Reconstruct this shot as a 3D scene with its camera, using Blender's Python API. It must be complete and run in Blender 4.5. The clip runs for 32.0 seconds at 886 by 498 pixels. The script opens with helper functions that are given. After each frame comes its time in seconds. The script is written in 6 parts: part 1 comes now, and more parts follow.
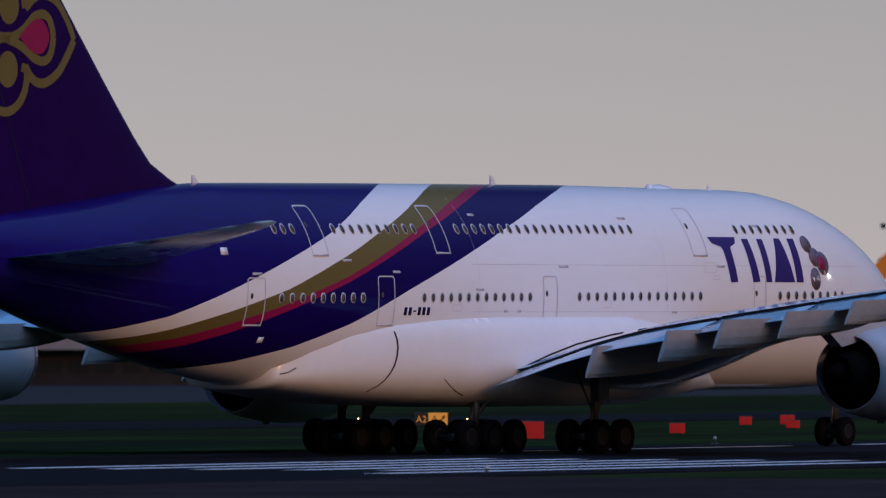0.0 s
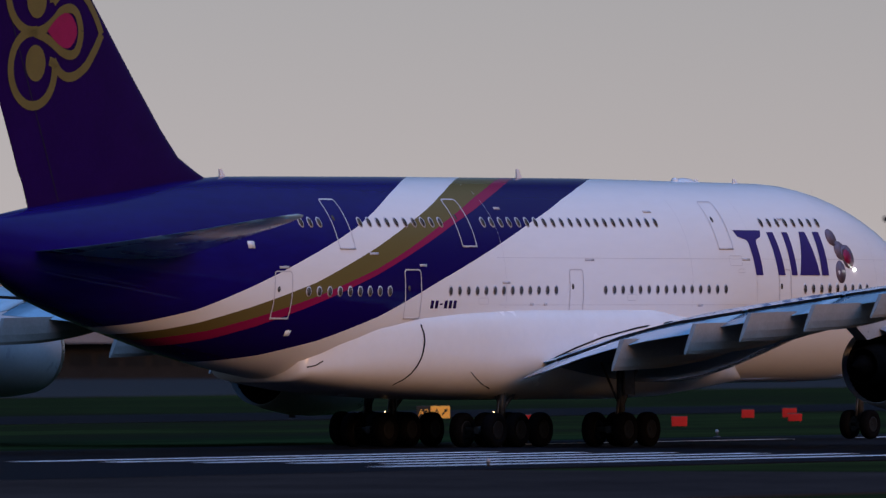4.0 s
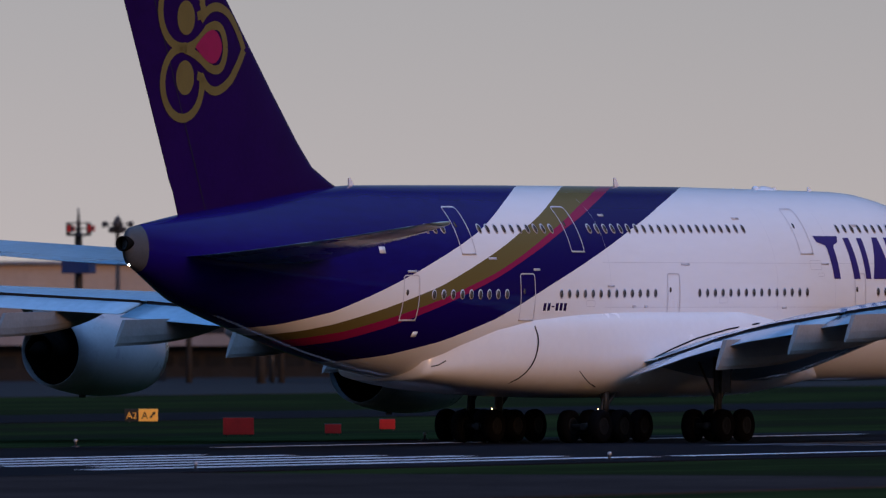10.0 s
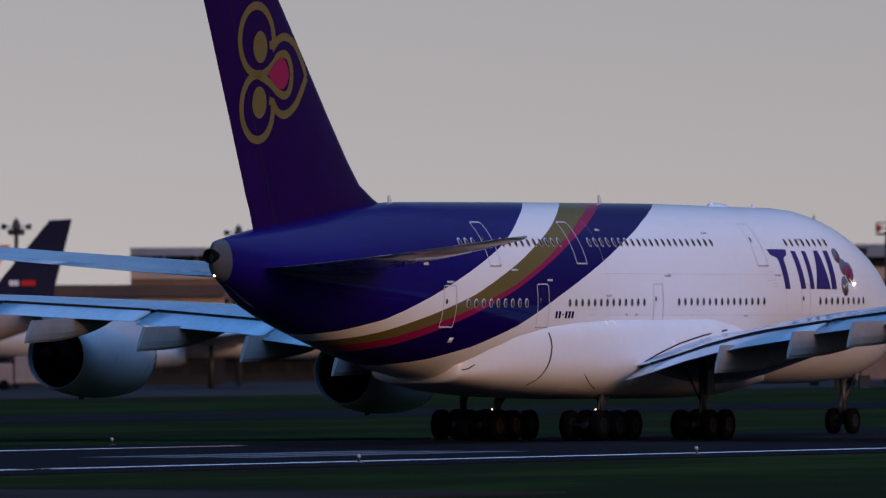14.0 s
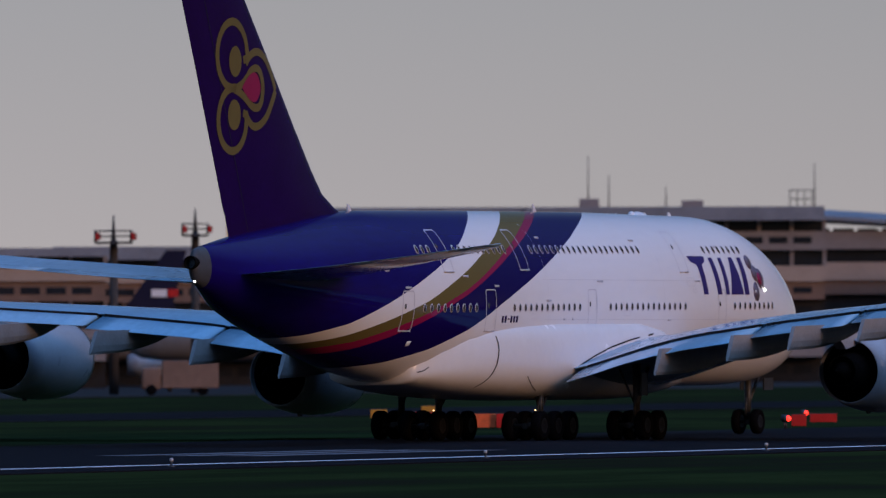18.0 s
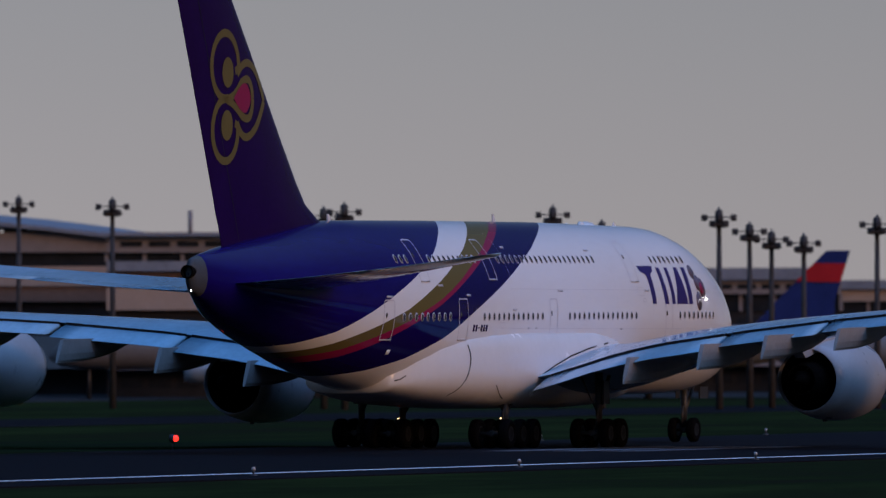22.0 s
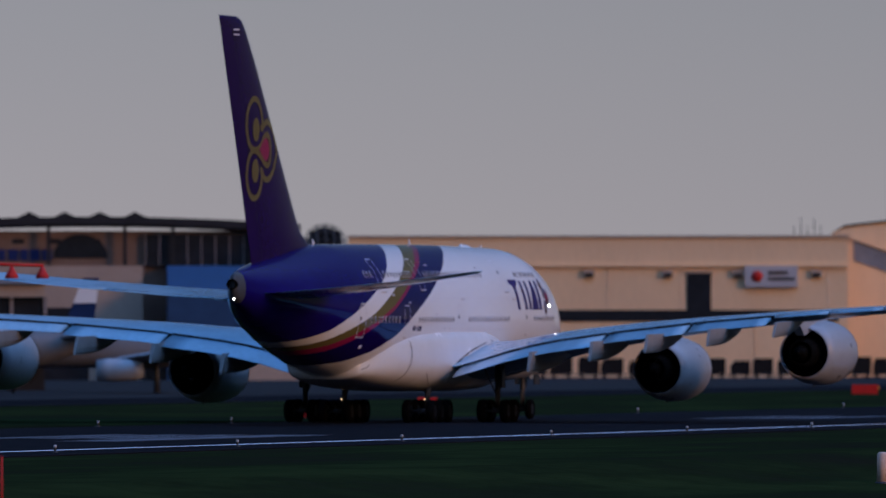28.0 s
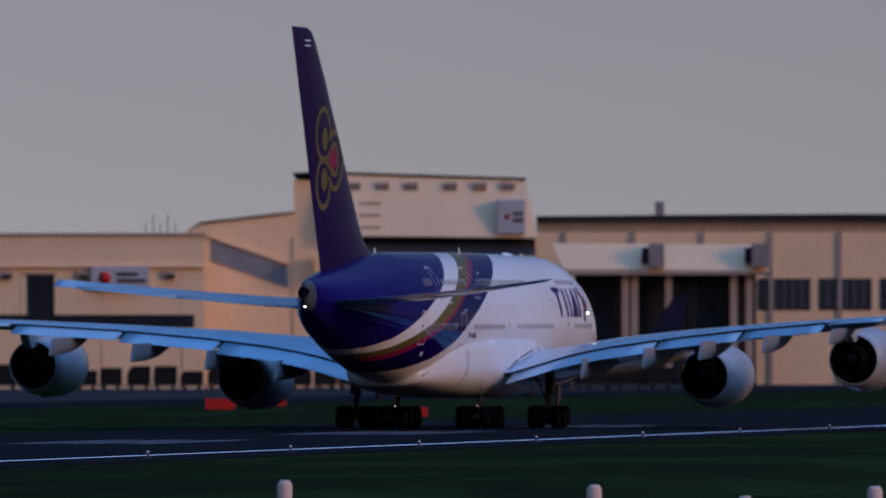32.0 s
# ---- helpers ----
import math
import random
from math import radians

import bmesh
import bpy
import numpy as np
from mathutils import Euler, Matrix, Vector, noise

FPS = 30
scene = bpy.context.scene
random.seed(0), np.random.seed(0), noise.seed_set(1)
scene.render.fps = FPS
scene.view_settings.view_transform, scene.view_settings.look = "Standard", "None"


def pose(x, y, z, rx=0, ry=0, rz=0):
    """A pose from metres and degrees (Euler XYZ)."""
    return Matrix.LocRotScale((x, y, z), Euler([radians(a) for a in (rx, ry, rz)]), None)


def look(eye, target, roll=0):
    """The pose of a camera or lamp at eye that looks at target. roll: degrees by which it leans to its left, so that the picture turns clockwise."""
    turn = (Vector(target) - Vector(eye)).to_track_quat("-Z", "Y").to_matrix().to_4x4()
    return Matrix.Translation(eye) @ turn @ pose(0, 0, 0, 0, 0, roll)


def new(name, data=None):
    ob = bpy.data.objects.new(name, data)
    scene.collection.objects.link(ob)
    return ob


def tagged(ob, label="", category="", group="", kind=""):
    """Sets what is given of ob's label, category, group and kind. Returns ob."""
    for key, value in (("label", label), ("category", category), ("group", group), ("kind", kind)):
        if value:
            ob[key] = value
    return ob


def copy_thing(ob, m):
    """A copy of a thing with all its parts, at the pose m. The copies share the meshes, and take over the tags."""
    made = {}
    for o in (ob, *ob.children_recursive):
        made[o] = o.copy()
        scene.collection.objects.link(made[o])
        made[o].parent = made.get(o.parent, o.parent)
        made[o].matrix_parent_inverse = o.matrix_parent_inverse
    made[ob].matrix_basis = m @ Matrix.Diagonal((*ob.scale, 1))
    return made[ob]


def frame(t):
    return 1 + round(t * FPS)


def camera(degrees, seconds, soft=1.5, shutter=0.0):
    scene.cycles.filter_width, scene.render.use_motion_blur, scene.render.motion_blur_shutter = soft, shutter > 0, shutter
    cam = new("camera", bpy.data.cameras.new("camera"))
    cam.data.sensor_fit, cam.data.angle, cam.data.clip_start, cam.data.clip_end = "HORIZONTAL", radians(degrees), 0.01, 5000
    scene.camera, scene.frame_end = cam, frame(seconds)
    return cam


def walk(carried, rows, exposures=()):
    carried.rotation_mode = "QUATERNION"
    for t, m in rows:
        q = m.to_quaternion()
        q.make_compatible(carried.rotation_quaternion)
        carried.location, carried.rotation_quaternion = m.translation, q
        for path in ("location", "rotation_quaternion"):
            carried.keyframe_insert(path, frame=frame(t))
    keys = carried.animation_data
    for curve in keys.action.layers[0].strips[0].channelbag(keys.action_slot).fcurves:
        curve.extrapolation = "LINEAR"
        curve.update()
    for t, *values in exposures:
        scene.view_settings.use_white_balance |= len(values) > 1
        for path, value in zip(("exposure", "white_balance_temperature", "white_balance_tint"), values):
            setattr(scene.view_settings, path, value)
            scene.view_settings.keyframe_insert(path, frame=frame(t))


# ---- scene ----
# Camera: a long lens on a level line beside the runway, gliding along as the jet rolls away.
EYE_HEIGHT = 5.14
cam = camera(4.4897, 32.0, soft=1.25)
cam.data.dof.use_dof = True
cam.data.dof.focus_distance, cam.data.dof.aperture_fstop = 480.0, 1.4
CAMERA_PATH = [
    (0, 0.00, -245.11, 32.751, 0.392, -0.135), (0.5, -0.01, -245.13, 32.750, 0.393, -0.135), (1, -0.01, -245.15, 32.759, 0.383, -0.137),
    (1.5, -0.02, -245.17, 32.760, 0.374, -0.138), (2, -0.03, -245.18, 32.762, 0.371, -0.140), (2.5, -0.03, -245.19, 32.766, 0.365, -0.143),
    (3, -0.03, -245.19, 32.767, 0.361, -0.146), (3.5, -0.03, -245.19, 32.769, 0.358, -0.154), (5.5, 0.00, -245.10, 32.750, 0.360, -0.164),
    (6, 0.02, -245.05, 32.721, 0.353, -0.172), (6.5, 0.04, -244.99, 32.654, 0.355, -0.175), (7, 0.06, -244.93, 32.484, 0.351, -0.176),
    (7.5, 0.08, -244.89, 32.316, 0.352, -0.176), (8, 0.10, -244.86, 32.106, 0.352, -0.176), (8.5, 0.10, -244.88, 31.909, 0.354, -0.175),
    (9, 0.09, -244.95, 31.671, 0.353, -0.174), (9.5, 0.07, -245.07, 31.438, 0.359, -0.179), (10, 0.04, -245.21, 31.292, 0.368, -0.184),
    (10.5, 0.02, -245.30, 31.056, 0.385, -0.186), (11, 0.02, -245.30, 30.714, 0.391, -0.189), (11.5, 0.05, -245.15, 30.321, 0.398, -0.191),
    (12, 0.12, -244.81, 29.748, 0.401, -0.190), (12.5, 0.40, -244.19, 29.241, 0.402, -0.187), (13, 1.69, -243.17, 28.808, 0.402, -0.185),
    (13.5, 4.94, -241.60, 28.444, 0.402, -0.183), (15.5, 33.17, -232.97, 27.353, 0.410, -0.180), (16, 38.52, -232.12, 26.952, 0.412, -0.177),
    (16.5, 42.78, -231.71, 26.542, 0.410, -0.182), (17, 46.94, -231.16, 26.111, 0.414, -0.184), (17.5, 51.98, -229.89, 25.747, 0.420, -0.186),
    (18, 58.89, -227.30, 25.243, 0.422, -0.187), (18.5, 68.38, -223.04, 24.771, 0.425, -0.186), (19, 80.08, -217.56, 24.350, 0.428, -0.184),
    (19.5, 93.35, -211.56, 23.866, 0.439, -0.179), (20, 107.54, -205.72, 23.190, 0.447, -0.175), (20.5, 121.99, -200.71, 22.436, 0.453, -0.171),
    (21, 136.08, -197.22, 21.916, 0.452, -0.167), (21.5, 149.23, -195.73, 21.632, 0.458, -0.154), (22, 161.25, -195.91, 21.236, 0.466, -0.140),
    (22.5, 172.04, -197.20, 20.805, 0.486, -0.125), (23, 181.48, -199.07, 20.464, 0.493, -0.108), (23.5, 189.46, -200.97, 20.242, 0.490, -0.090),
    (24, 195.87, -202.37, 19.907, 0.490, -0.070), (24.5, 200.74, -202.83, 19.421, 0.488, -0.053), (26.5, 217.88, -196.71, 17.339, 0.459, -0.036),
    (27, 225.18, -193.83, 16.642, 0.463, -0.016), (27.5, 234.94, -190.64, 16.107, 0.465, -0.015), (28, 246.90, -187.23, 15.691, 0.453, -0.016),
    (28.5, 260.61, -183.64, 15.402, 0.455, -0.016), (29, 275.63, -179.92, 15.012, 0.464, -0.017), (29.5, 291.50, -176.15, 14.509, 0.470, -0.025),
    (30, 307.79, -172.36, 14.170, 0.468, -0.032), (30.5, 324.11, -168.60, 13.797, 0.469, -0.044), (31, 340.41, -164.88, 13.345, 0.476, -0.055),
    (31.5, 356.68, -161.18, 12.939, 0.465, -0.054), (32, 372.95, -157.50, 12.464, 0.489, -0.053)]


def camera_pose(x, y, pan, tilt, roll):
    p, q = radians(pan), radians(tilt)
    eye = Vector((x, y, EYE_HEIGHT))
    way = Vector((math.cos(p) * math.cos(q), math.sin(p) * math.cos(q), math.sin(q)))
    return look(eye, eye + way * 100, roll)


walk(cam, [(t, camera_pose(*r)) for t, *r in CAMERA_PATH],
     exposures=[(0, 0.03, 6150, 12.5), (12, 0.10, 6100, 12.5), (16, 0.12, 6030, 12), (19, -0.08, 5930, 11.5), (20, -0.15, 5900, 11.7), (22, -0.18, 5900, 11.7), (24, -0.23, 5830, 11.5), (27, -0.05, 5750, 13), (32, -0.05, 5700, 14.5)])

# ---------------------------------------------------------------- light
SUN_FROM = Vector((-0.30, -0.92, 0.23)).normalized()
world = bpy.data.worlds.new("dusk_sky")
scene.world = world
world.use_nodes = True
wn, wl = world.node_tree.nodes, world.node_tree.links
wn.clear()
sky = wn.new("ShaderNodeTexSky")
sky.sky_type = "NISHITA"
sky.sun_disc = False
sky.sun_elevation = radians(13)
sky.sun_rotation = math.atan2(SUN_FROM.x, SUN_FROM.y)
sky.air_density, sky.dust_density, sky.ozone_density = 1.0, 1.0, 3.0
bg_sky = wn.new("ShaderNodeBackground")
bg_sky.inputs["Strength"].default_value = 0.015
# evening haze: bright low down, thinning towards the zenith
place = wn.new("ShaderNodeTexCoord")
split = wn.new("ShaderNodeSeparateXYZ")
fade = wn.new("ShaderNodeValToRGB")
stops = [(0.0, (0.012, 0.012, 0.015)), (0.499, (0.02, 0.02, 0.02)), (0.5, (0.76, 0.66, 0.62)), (0.518, (0.57, 0.535, 0.54)), (0.545, (0.13, 0.16, 0.27)), (0.66, (0.21, 0.31, 0.48)), (0.80, (0.46, 0.74, 1.18)), (1.0, (0.40, 0.99, 2.3))]
while len(fade.color_ramp.elements) < len(stops):
    fade.color_ramp.elements.new(0.5)
for el, (p, c) in zip(fade.color_ramp.elements, stops):
    el.position, el.color = p, (*c, 1)
lift = wn.new("ShaderNodeMath")
lift.operation = "MULTIPLY_ADD"
lift.inputs[1].default_value, lift.inputs[2].default_value = 0.5, 0.5
bg_haze = wn.new("ShaderNodeBackground")
both = wn.new("ShaderNodeAddShader")
wout = wn.new("ShaderNodeOutputWorld")
wl.new(place.outputs["Generated"], split.inputs[0])
wl.new(split.outputs["Z"], lift.inputs[0])
wl.new(lift.outputs[0], fade.inputs["Fac"])
# brighter in one quarter, dimmer away from it
side = wn.new("ShaderNodeVectorMath")
side.operation = "DOT_PRODUCT"
side.inputs[1].default_value = (0.259, 0.966, 0.0)
dim = wn.new("ShaderNodeMath")
dim.operation = "MULTIPLY_ADD"
dim.inputs[1].default_value, dim.inputs[2].default_value = 0.58, 0.18
wl.new(place.outputs["Generated"], side.inputs[0])
wl.new(side.outputs["Value"], dim.inputs[0])
least = wn.new("ShaderNodeMath")
least.operation = "MAXIMUM"
least.inputs[1].default_value = 0.06
wl.new(dim.outputs[0], least.inputs[0])
# high up the sky glows most above the sunset
rise = wn.new("ShaderNodeMath")
rise.operation, rise.use_clamp = "MULTIPLY", True
rise.inputs[1].default_value = 2.2
over = wn.new("ShaderNodeVectorMath")
over.operation = "DOT_PRODUCT"
over.inputs[1].default_value = (-0.16, -0.74, 0.65)
glow_up = wn.new("ShaderNodeMath")
glow_up.operation = "MULTIPLY_ADD"
glow_up.inputs[1].default_value, glow_up.inputs[2].default_value = 0.85, 0.10
floor_up = wn.new("ShaderNodeMath")
floor_up.operation = "MAXIMUM"
floor_up.inputs[1].default_value = 0.05
even = wn.new("ShaderNodeMix")
wl.new(place.outputs["Generated"], over.inputs[0])
wl.new(over.outputs["Value"], glow_up.inputs[0])
wl.new(glow_up.outputs[0], floor_up.inputs[0])
wl.new(floor_up.outputs[0], even.inputs[3])
wl.new(split.outputs["Z"], rise.inputs[0])
wl.new(rise.outputs[0], even.inputs[0])
wl.new(least.outputs[0], even.inputs[2])
wl.new(even.outputs[0], bg_haze.inputs["Strength"])
wl.new(fade.outputs["Color"], bg_haze.inputs["Color"])
wl.new(sky.outputs[0], bg_sky.inputs["Color"])
wl.new(bg_sky.outputs[0], both.inputs[0])
wl.new(bg_haze.outputs[0], both.inputs[1])
wl.new(both.outputs[0], wout.inputs["Surface"])

sun_data = bpy.data.lights.new("sun", "SUN")
sun_data.energy = 1.1
sun_data.angle = radians(13)
sun_data.color = (1.0, 0.50, 0.22)
sun = new("sun", sun_data)
sun.matrix_world = look(SUN_FROM * 100, (0, 0, 0))


# ---------------------------------------------------------------- materials
class Nodes:
    """A small wrapper to write node materials in few lines."""

    def __init__(self, name):
        self.mat = bpy.data.materials.new(name)
        self.mat.use_nodes = True
        self.tree = self.mat.node_tree
        self.bsdf = self.tree.nodes["Principled BSDF"]

    def node(self, kind, **props):
        n = self.tree.nodes.new(kind)
        for k, v in props.items():
            setattr(n, k, v)
        return n

    def link(self, a, b):
        self.tree.links.new(a, b)

    def coords(self, scale=(1, 1, 1)):
        tc = self.node("ShaderNodeTexCoord")
        mp = self.node("ShaderNodeMapping")
        mp.inputs["Scale"].default_value = scale
        self.link(tc.outputs["Object"], mp.inputs["Vector"])
        return mp.outputs["Vector"]

    def noise(self, vec, scale, detail=4, rough=0.55):
        n = self.node("ShaderNodeTexNoise")
        n.inputs["Scale"].default_value, n.inputs["Detail"].default_value, n.inputs["Roughness"].default_value = scale, detail, rough
        self.link(vec, n.inputs["Vector"])
        return n.outputs["Fac"]

    def ramp(self, fac, stops):
        r = self.node("ShaderNodeValToRGB")
        e = r.color_ramp.elements
        while len(e) < len(stops):
            e.new(0.5)
        for el, (p, c) in zip(e, stops):
            el.position, el.color = p, (*c, 1) if len(c) == 3 else c
        self.link(fac, r.inputs["Fac"])
        return r.outputs["Color"]

    def math(self, op, a, b=None):
        m = self.node("ShaderNodeMath", operation=op)
        for i, v in enumerate((a, b)):
            if v is None:
                continue
            if isinstance(v, (int, float)):
                m.inputs[i].default_value = v
            else:
                self.link(v, m.inputs[i])
        return m.outputs[0]

    def mix(self, fac, a, b, blend="MIX"):
        m = self.node("ShaderNodeMix", data_type="RGBA", blend_type=blend)
        for sock, v in ((m.inputs[0], fac), (m.inputs[6], a), (m.inputs[7], b)):
            if isinstance(v, (int, float)):
                sock.default_value = v
            elif isinstance(v, tuple):
                sock.default_value = (*v, 1) if len(v) == 3 else v
            else:
                self.link(v, sock)
        return m.outputs[2]

    def bump(self, height, strength=0.2, distance=0.02):
        b = self.node("ShaderNodeBump")
        b.inputs["Strength"].default_value, b.inputs["Distance"].default_value = strength, distance
        self.link(height, b.inputs["Height"])
        self.link(b.outputs[0], self.bsdf.inputs["Normal"])

    def set(self, **values):
        for k, v in values.items():
            sock = self.bsdf.inputs[k.replace("_", " ")]
            if isinstance(v, (int, float)):
                sock.default_value = v
            elif isinstance(v, tuple):
                sock.default_value = (*v, 1) if len(v) == 3 else v
            else:
                self.link(v, sock)


def surface(name, color, rough=0.6, metal=0.0, scale=3.0, vary=0.25, bump=0.0, stretch=(1, 1, 1), fine=8.0, coat=0.0, spec=0.22, ior=1.5):
    """A plain surface with grain at two scales."""
    n = Nodes(name)
    v = n.coords(stretch)
    big, small = n.noise(v, scale, 5), n.noise(v, scale * fine, 3)
    both_scales = n.math("ADD", n.math("MULTIPLY", big, 0.65), n.math("MULTIPLY", small, 0.35))
    dark = tuple(c * (1 - vary) for c in color)
    light = tuple(min(1, c * (1 + vary)) for c in color)
    n.set(Base_Color=n.ramp(both_scales, [(0.3, dark), (0.7, light)]), Metallic=metal,
          Roughness=n.math("ADD", n.math("MULTIPLY", big, 0.2), max(0.02, rough - 0.1)))
    n.set(Specular_IOR_Level=spec, IOR=ior)
    if coat:
        n.set(Coat_Weight=coat, Coat_Roughness=0.12)
    if bump:
        n.bump(small, bump, 0.03)
    return n.mat


def glow(name, color, strength):
    n = Nodes(name)
    n.set(Base_Color=color, Emission_Color=color, Emission_Strength=strength)
    return n.mat


PURPLE, GOLD, MAGENTA, WHITE = (0.008, 0.002, 0.074), (0.13, 0.10, 0.03), (0.24, 0.010, 0.06), (0.75, 0.735, 0.728)


def livery():
    """White hull with a swept purple, gold and magenta band; edges are curves of height."""
    n = Nodes("livery_paint")
    tc = n.node("ShaderNodeTexCoord")
    sep = n.node("ShaderNodeSeparateXYZ")
    n.link(tc.outputs["Object"], sep.inputs[0])
    x, z = sep.outputs["X"], sep.outputs["Z"]
    level = n.math("DIVIDE", n.math("SUBTRACT", z, 2.0), 10.0)
    edges = [
        [(3.0, -31), (4.6, -27), (5.03, -23.7), (5.54, -21.1), (6.49, -18), (7.75, -14.1), (8.78, -10.9), (9.62, -8.64), (9.85, -7.99), (10.09, -7.28), (10.32, -6.47), (10.5, -5.76), (10.62, -5.2), (10.71, -4.73), (10.77, -4.32), (10.81, -4.02), (10.86, -3.3)],
        [(2.6, -31), (4.3, -26), (4.8, -22), (5.02, -20.75), (5.7, -17.8), (6.6, -14.2), (8.0, -9.9), (8.93, -7.2), (10.08, -3.66), (10.22, -3.16), (10.37, -2.63), (10.52, -2.03), (10.63, -1.51), (10.7, -1.1), (10.76, -0.77), (10.82, -0.32), (10.87, 0.4)],
        [(2.4, -31), (4.0, -25), (4.73, -19.9), (5.24, -17.6), (6.04, -14.2), (7.12, -10.2), (7.89, -7.86), (8.95, -4.8), (9.9, -1.76), (10.08, -1.1), (10.25, -0.41), (10.43, 0.35), (10.56, 0.99), (10.66, 1.49), (10.72, 1.87), (10.79, 2.39), (10.88, 3.3)],
        [(2.2, -31), (3.7, -24), (4.4, -19.5), (4.9, -17.4), (5.76, -14.15), (6.89, -10.2), (8.12, -6.45), (8.95, -3.95), (9.91, -0.64), (10.08, -0.03), (10.25, 0.64), (10.42, 1.36), (10.55, 1.96), (10.64, 2.44), (10.7, 2.79), (10.78, 3.26), (10.89, 4.4)],
        [(2.1, -29), (3.0, -22), (3.76, -16.2), (4.32, -13.4), (5.23, -10.04), (6.62, -5.98), (8.14, -1.16), (9.03, 1.66), (10.0, 5.08), (10.17, 5.78), (10.34, 6.52), (10.52, 7.34), (10.65, 8.06), (10.74, 8.61), (10.81, 9.05), (10.88, 9.73), (10.92, 10.4)]]
    vec = n.coords()
    streak = n.noise(n.coords((0.5, 0.5, 2.2)), 1.4, 5)
    white = n.mix(n.math("MULTIPLY", streak, 0.35), WHITE, (0.58, 0.57, 0.57))
    color = n.mix(n.math("MULTIPLY", streak, 0.8), PURPLE, (0.010, 0.005, 0.14))
    for points, nxt in zip(edges, (white, GOLD, MAGENTA, PURPLE, white)):
        fc = n.node("ShaderNodeFloatCurve")
        curve = fc.mapping.curves[0]
        data = [((zz - 2) / 10, (xx + 35) / 50) for zz, xx in points]
        data = [(0, data[0][1])] + [d for d in data if 0 < d[0] < 1] + [(1, data[-1][1])]
        while len(curve.points) < len(data):
            curve.points.new(0.5, 0.5)
        for pt, d in zip(curve.points, data):
            pt.location = d
            pt.handle_type = "VECTOR"
        fc.mapping.update()
        n.link(level, fc.inputs["Value"])
        edge = n.math("SUBTRACT", n.math("MULTIPLY", fc.outputs[0], 50.0), 35.0)
        color = n.mix(n.math("GREATER_THAN", x, edge), color, nxt)
    n.set(Base_Color=color, Roughness=0.09, IOR=1.2)
    n.bump(n.noise(vec, 0.9, 3), 0.03, 0.04)
    return n.mat


M = dict(
    cone=surface("tail_cone_bare_metal", (0.055, 0.06, 0.07), 0.4, scale=2.0, vary=0.25),
    livery=livery(),
    purple=surface("purple_paint", (0.015, 0.003, 0.052), 0.2, scale=0.6, vary=0.15, ior=1.12, spec=0.5),
    white=surface("white_paint", WHITE, 0.24, scale=0.35, vary=0.035, spec=0.5),
    grey=surface("light_grey_paint", (0.35, 0.36, 0.39), 0.3, scale=0.8, vary=0.12, spec=0.5),
    # grey paint with the blue light of the sky overhead mixed into its colour
    wing=surface("sky_tinted_wing_grey", (0.29, 0.46, 0.59), 0.14, scale=0.5, vary=0.14, spec=0.5, stretch=(0.4, 1, 1)),
    bare=surface("bare_metal", (0.6, 0.6, 0.62), 0.28, 0.9, scale=2.0, vary=0.12),
    steel=surface("dark_steel", (0.07, 0.07, 0.075), 0.5, 0.6, scale=5, vary=0.3),
    # burnt metal taken to near black, so the shade inside ducts is in the colour
    hot=surface("burnt_metal_with_duct_shade", (0.006, 0.006, 0.006), 0.9, 0.0, scale=3, vary=0.4, spec=0.0),
    black=surface("black_rubber", (0.005, 0.005, 0.006), 0.9, scale=6, vary=0.3, bump=0.1, spec=0.0),
    rim=surface("dull_wheel_metal", (0.009, 0.009, 0.010), 0.6, 0.2, scale=5, vary=0.3),
    pod=surface("fairing_grey_paint", (0.26, 0.25, 0.245), 0.5, scale=0.9, vary=0.14, spec=0.15),
    gap=surface("dark_seal", (0.008, 0.008, 0.01), 0.8, scale=5, vary=0.2),
    gold=surface("gold_paint", GOLD, 0.38, scale=1.5, vary=0.12, spec=0.2),
    magenta=surface("magenta_paint", MAGENTA, 0.38, scale=1.5, vary=0.12, spec=0.2),
    glass=surface("cabin_glass", (0.075, 0.065, 0.062), 0.2, scale=2, vary=0.2),
    outline=surface("door_outline_paint", (0.50, 0.48, 0.50), 0.4, scale=3, vary=0.1),
    lamp=glow("white_lamp", (1.0, 0.93, 0.8), 30.0),
    amber=glow("amber_lamp", (1.0, 0.55, 0.22), 8.0),
    redlamp=glow("red_lamp", (1.0, 0.03, 0.015), 2.5),
)


# ---------------------------------------------------------------- mesh helpers
def link_mesh(name, bm, material, smooth=True):
    me = bpy.data.meshes.new(name)
    bmesh.ops.recalc_face_normals(bm, faces=bm.faces)
    bm.to_mesh(me)
    bm.free()
    me.materials.append(material)
    if smooth:
        for p in me.polygons:
            p.use_smooth = True
    return new(name, me)


def part(name, bm, material, parent=None, label="", smooth=True):
    ob = link_mesh(name, bm, material, smooth)
    if parent is not None:
        ob.parent = parent
    return tagged(ob, label)


def empty(name, label, category, group="", m=None):
    ob = new(name)
    ob.empty_display_size = 0.5
    if m is not None:
        ob.matrix_basis = m
    return tagged(ob, label, category, group)


def loft(rings, closed=True, caps=True, bm=None):
    bm = bm or bmesh.new()
    vs = [[bm.verts.new(p) for p in ring] for ring in rings]
    n = len(rings[0])
    for a, b in zip(vs, vs[1:]):
        for i in range(n if closed else n - 1):
            j = (i + 1) % n
            bm.faces.new((a[i], a[j], b[j], b[i]))
    if caps and closed:
        bm.faces.new(vs[0][::-1])
        bm.faces.new(vs[-1])
    return bm


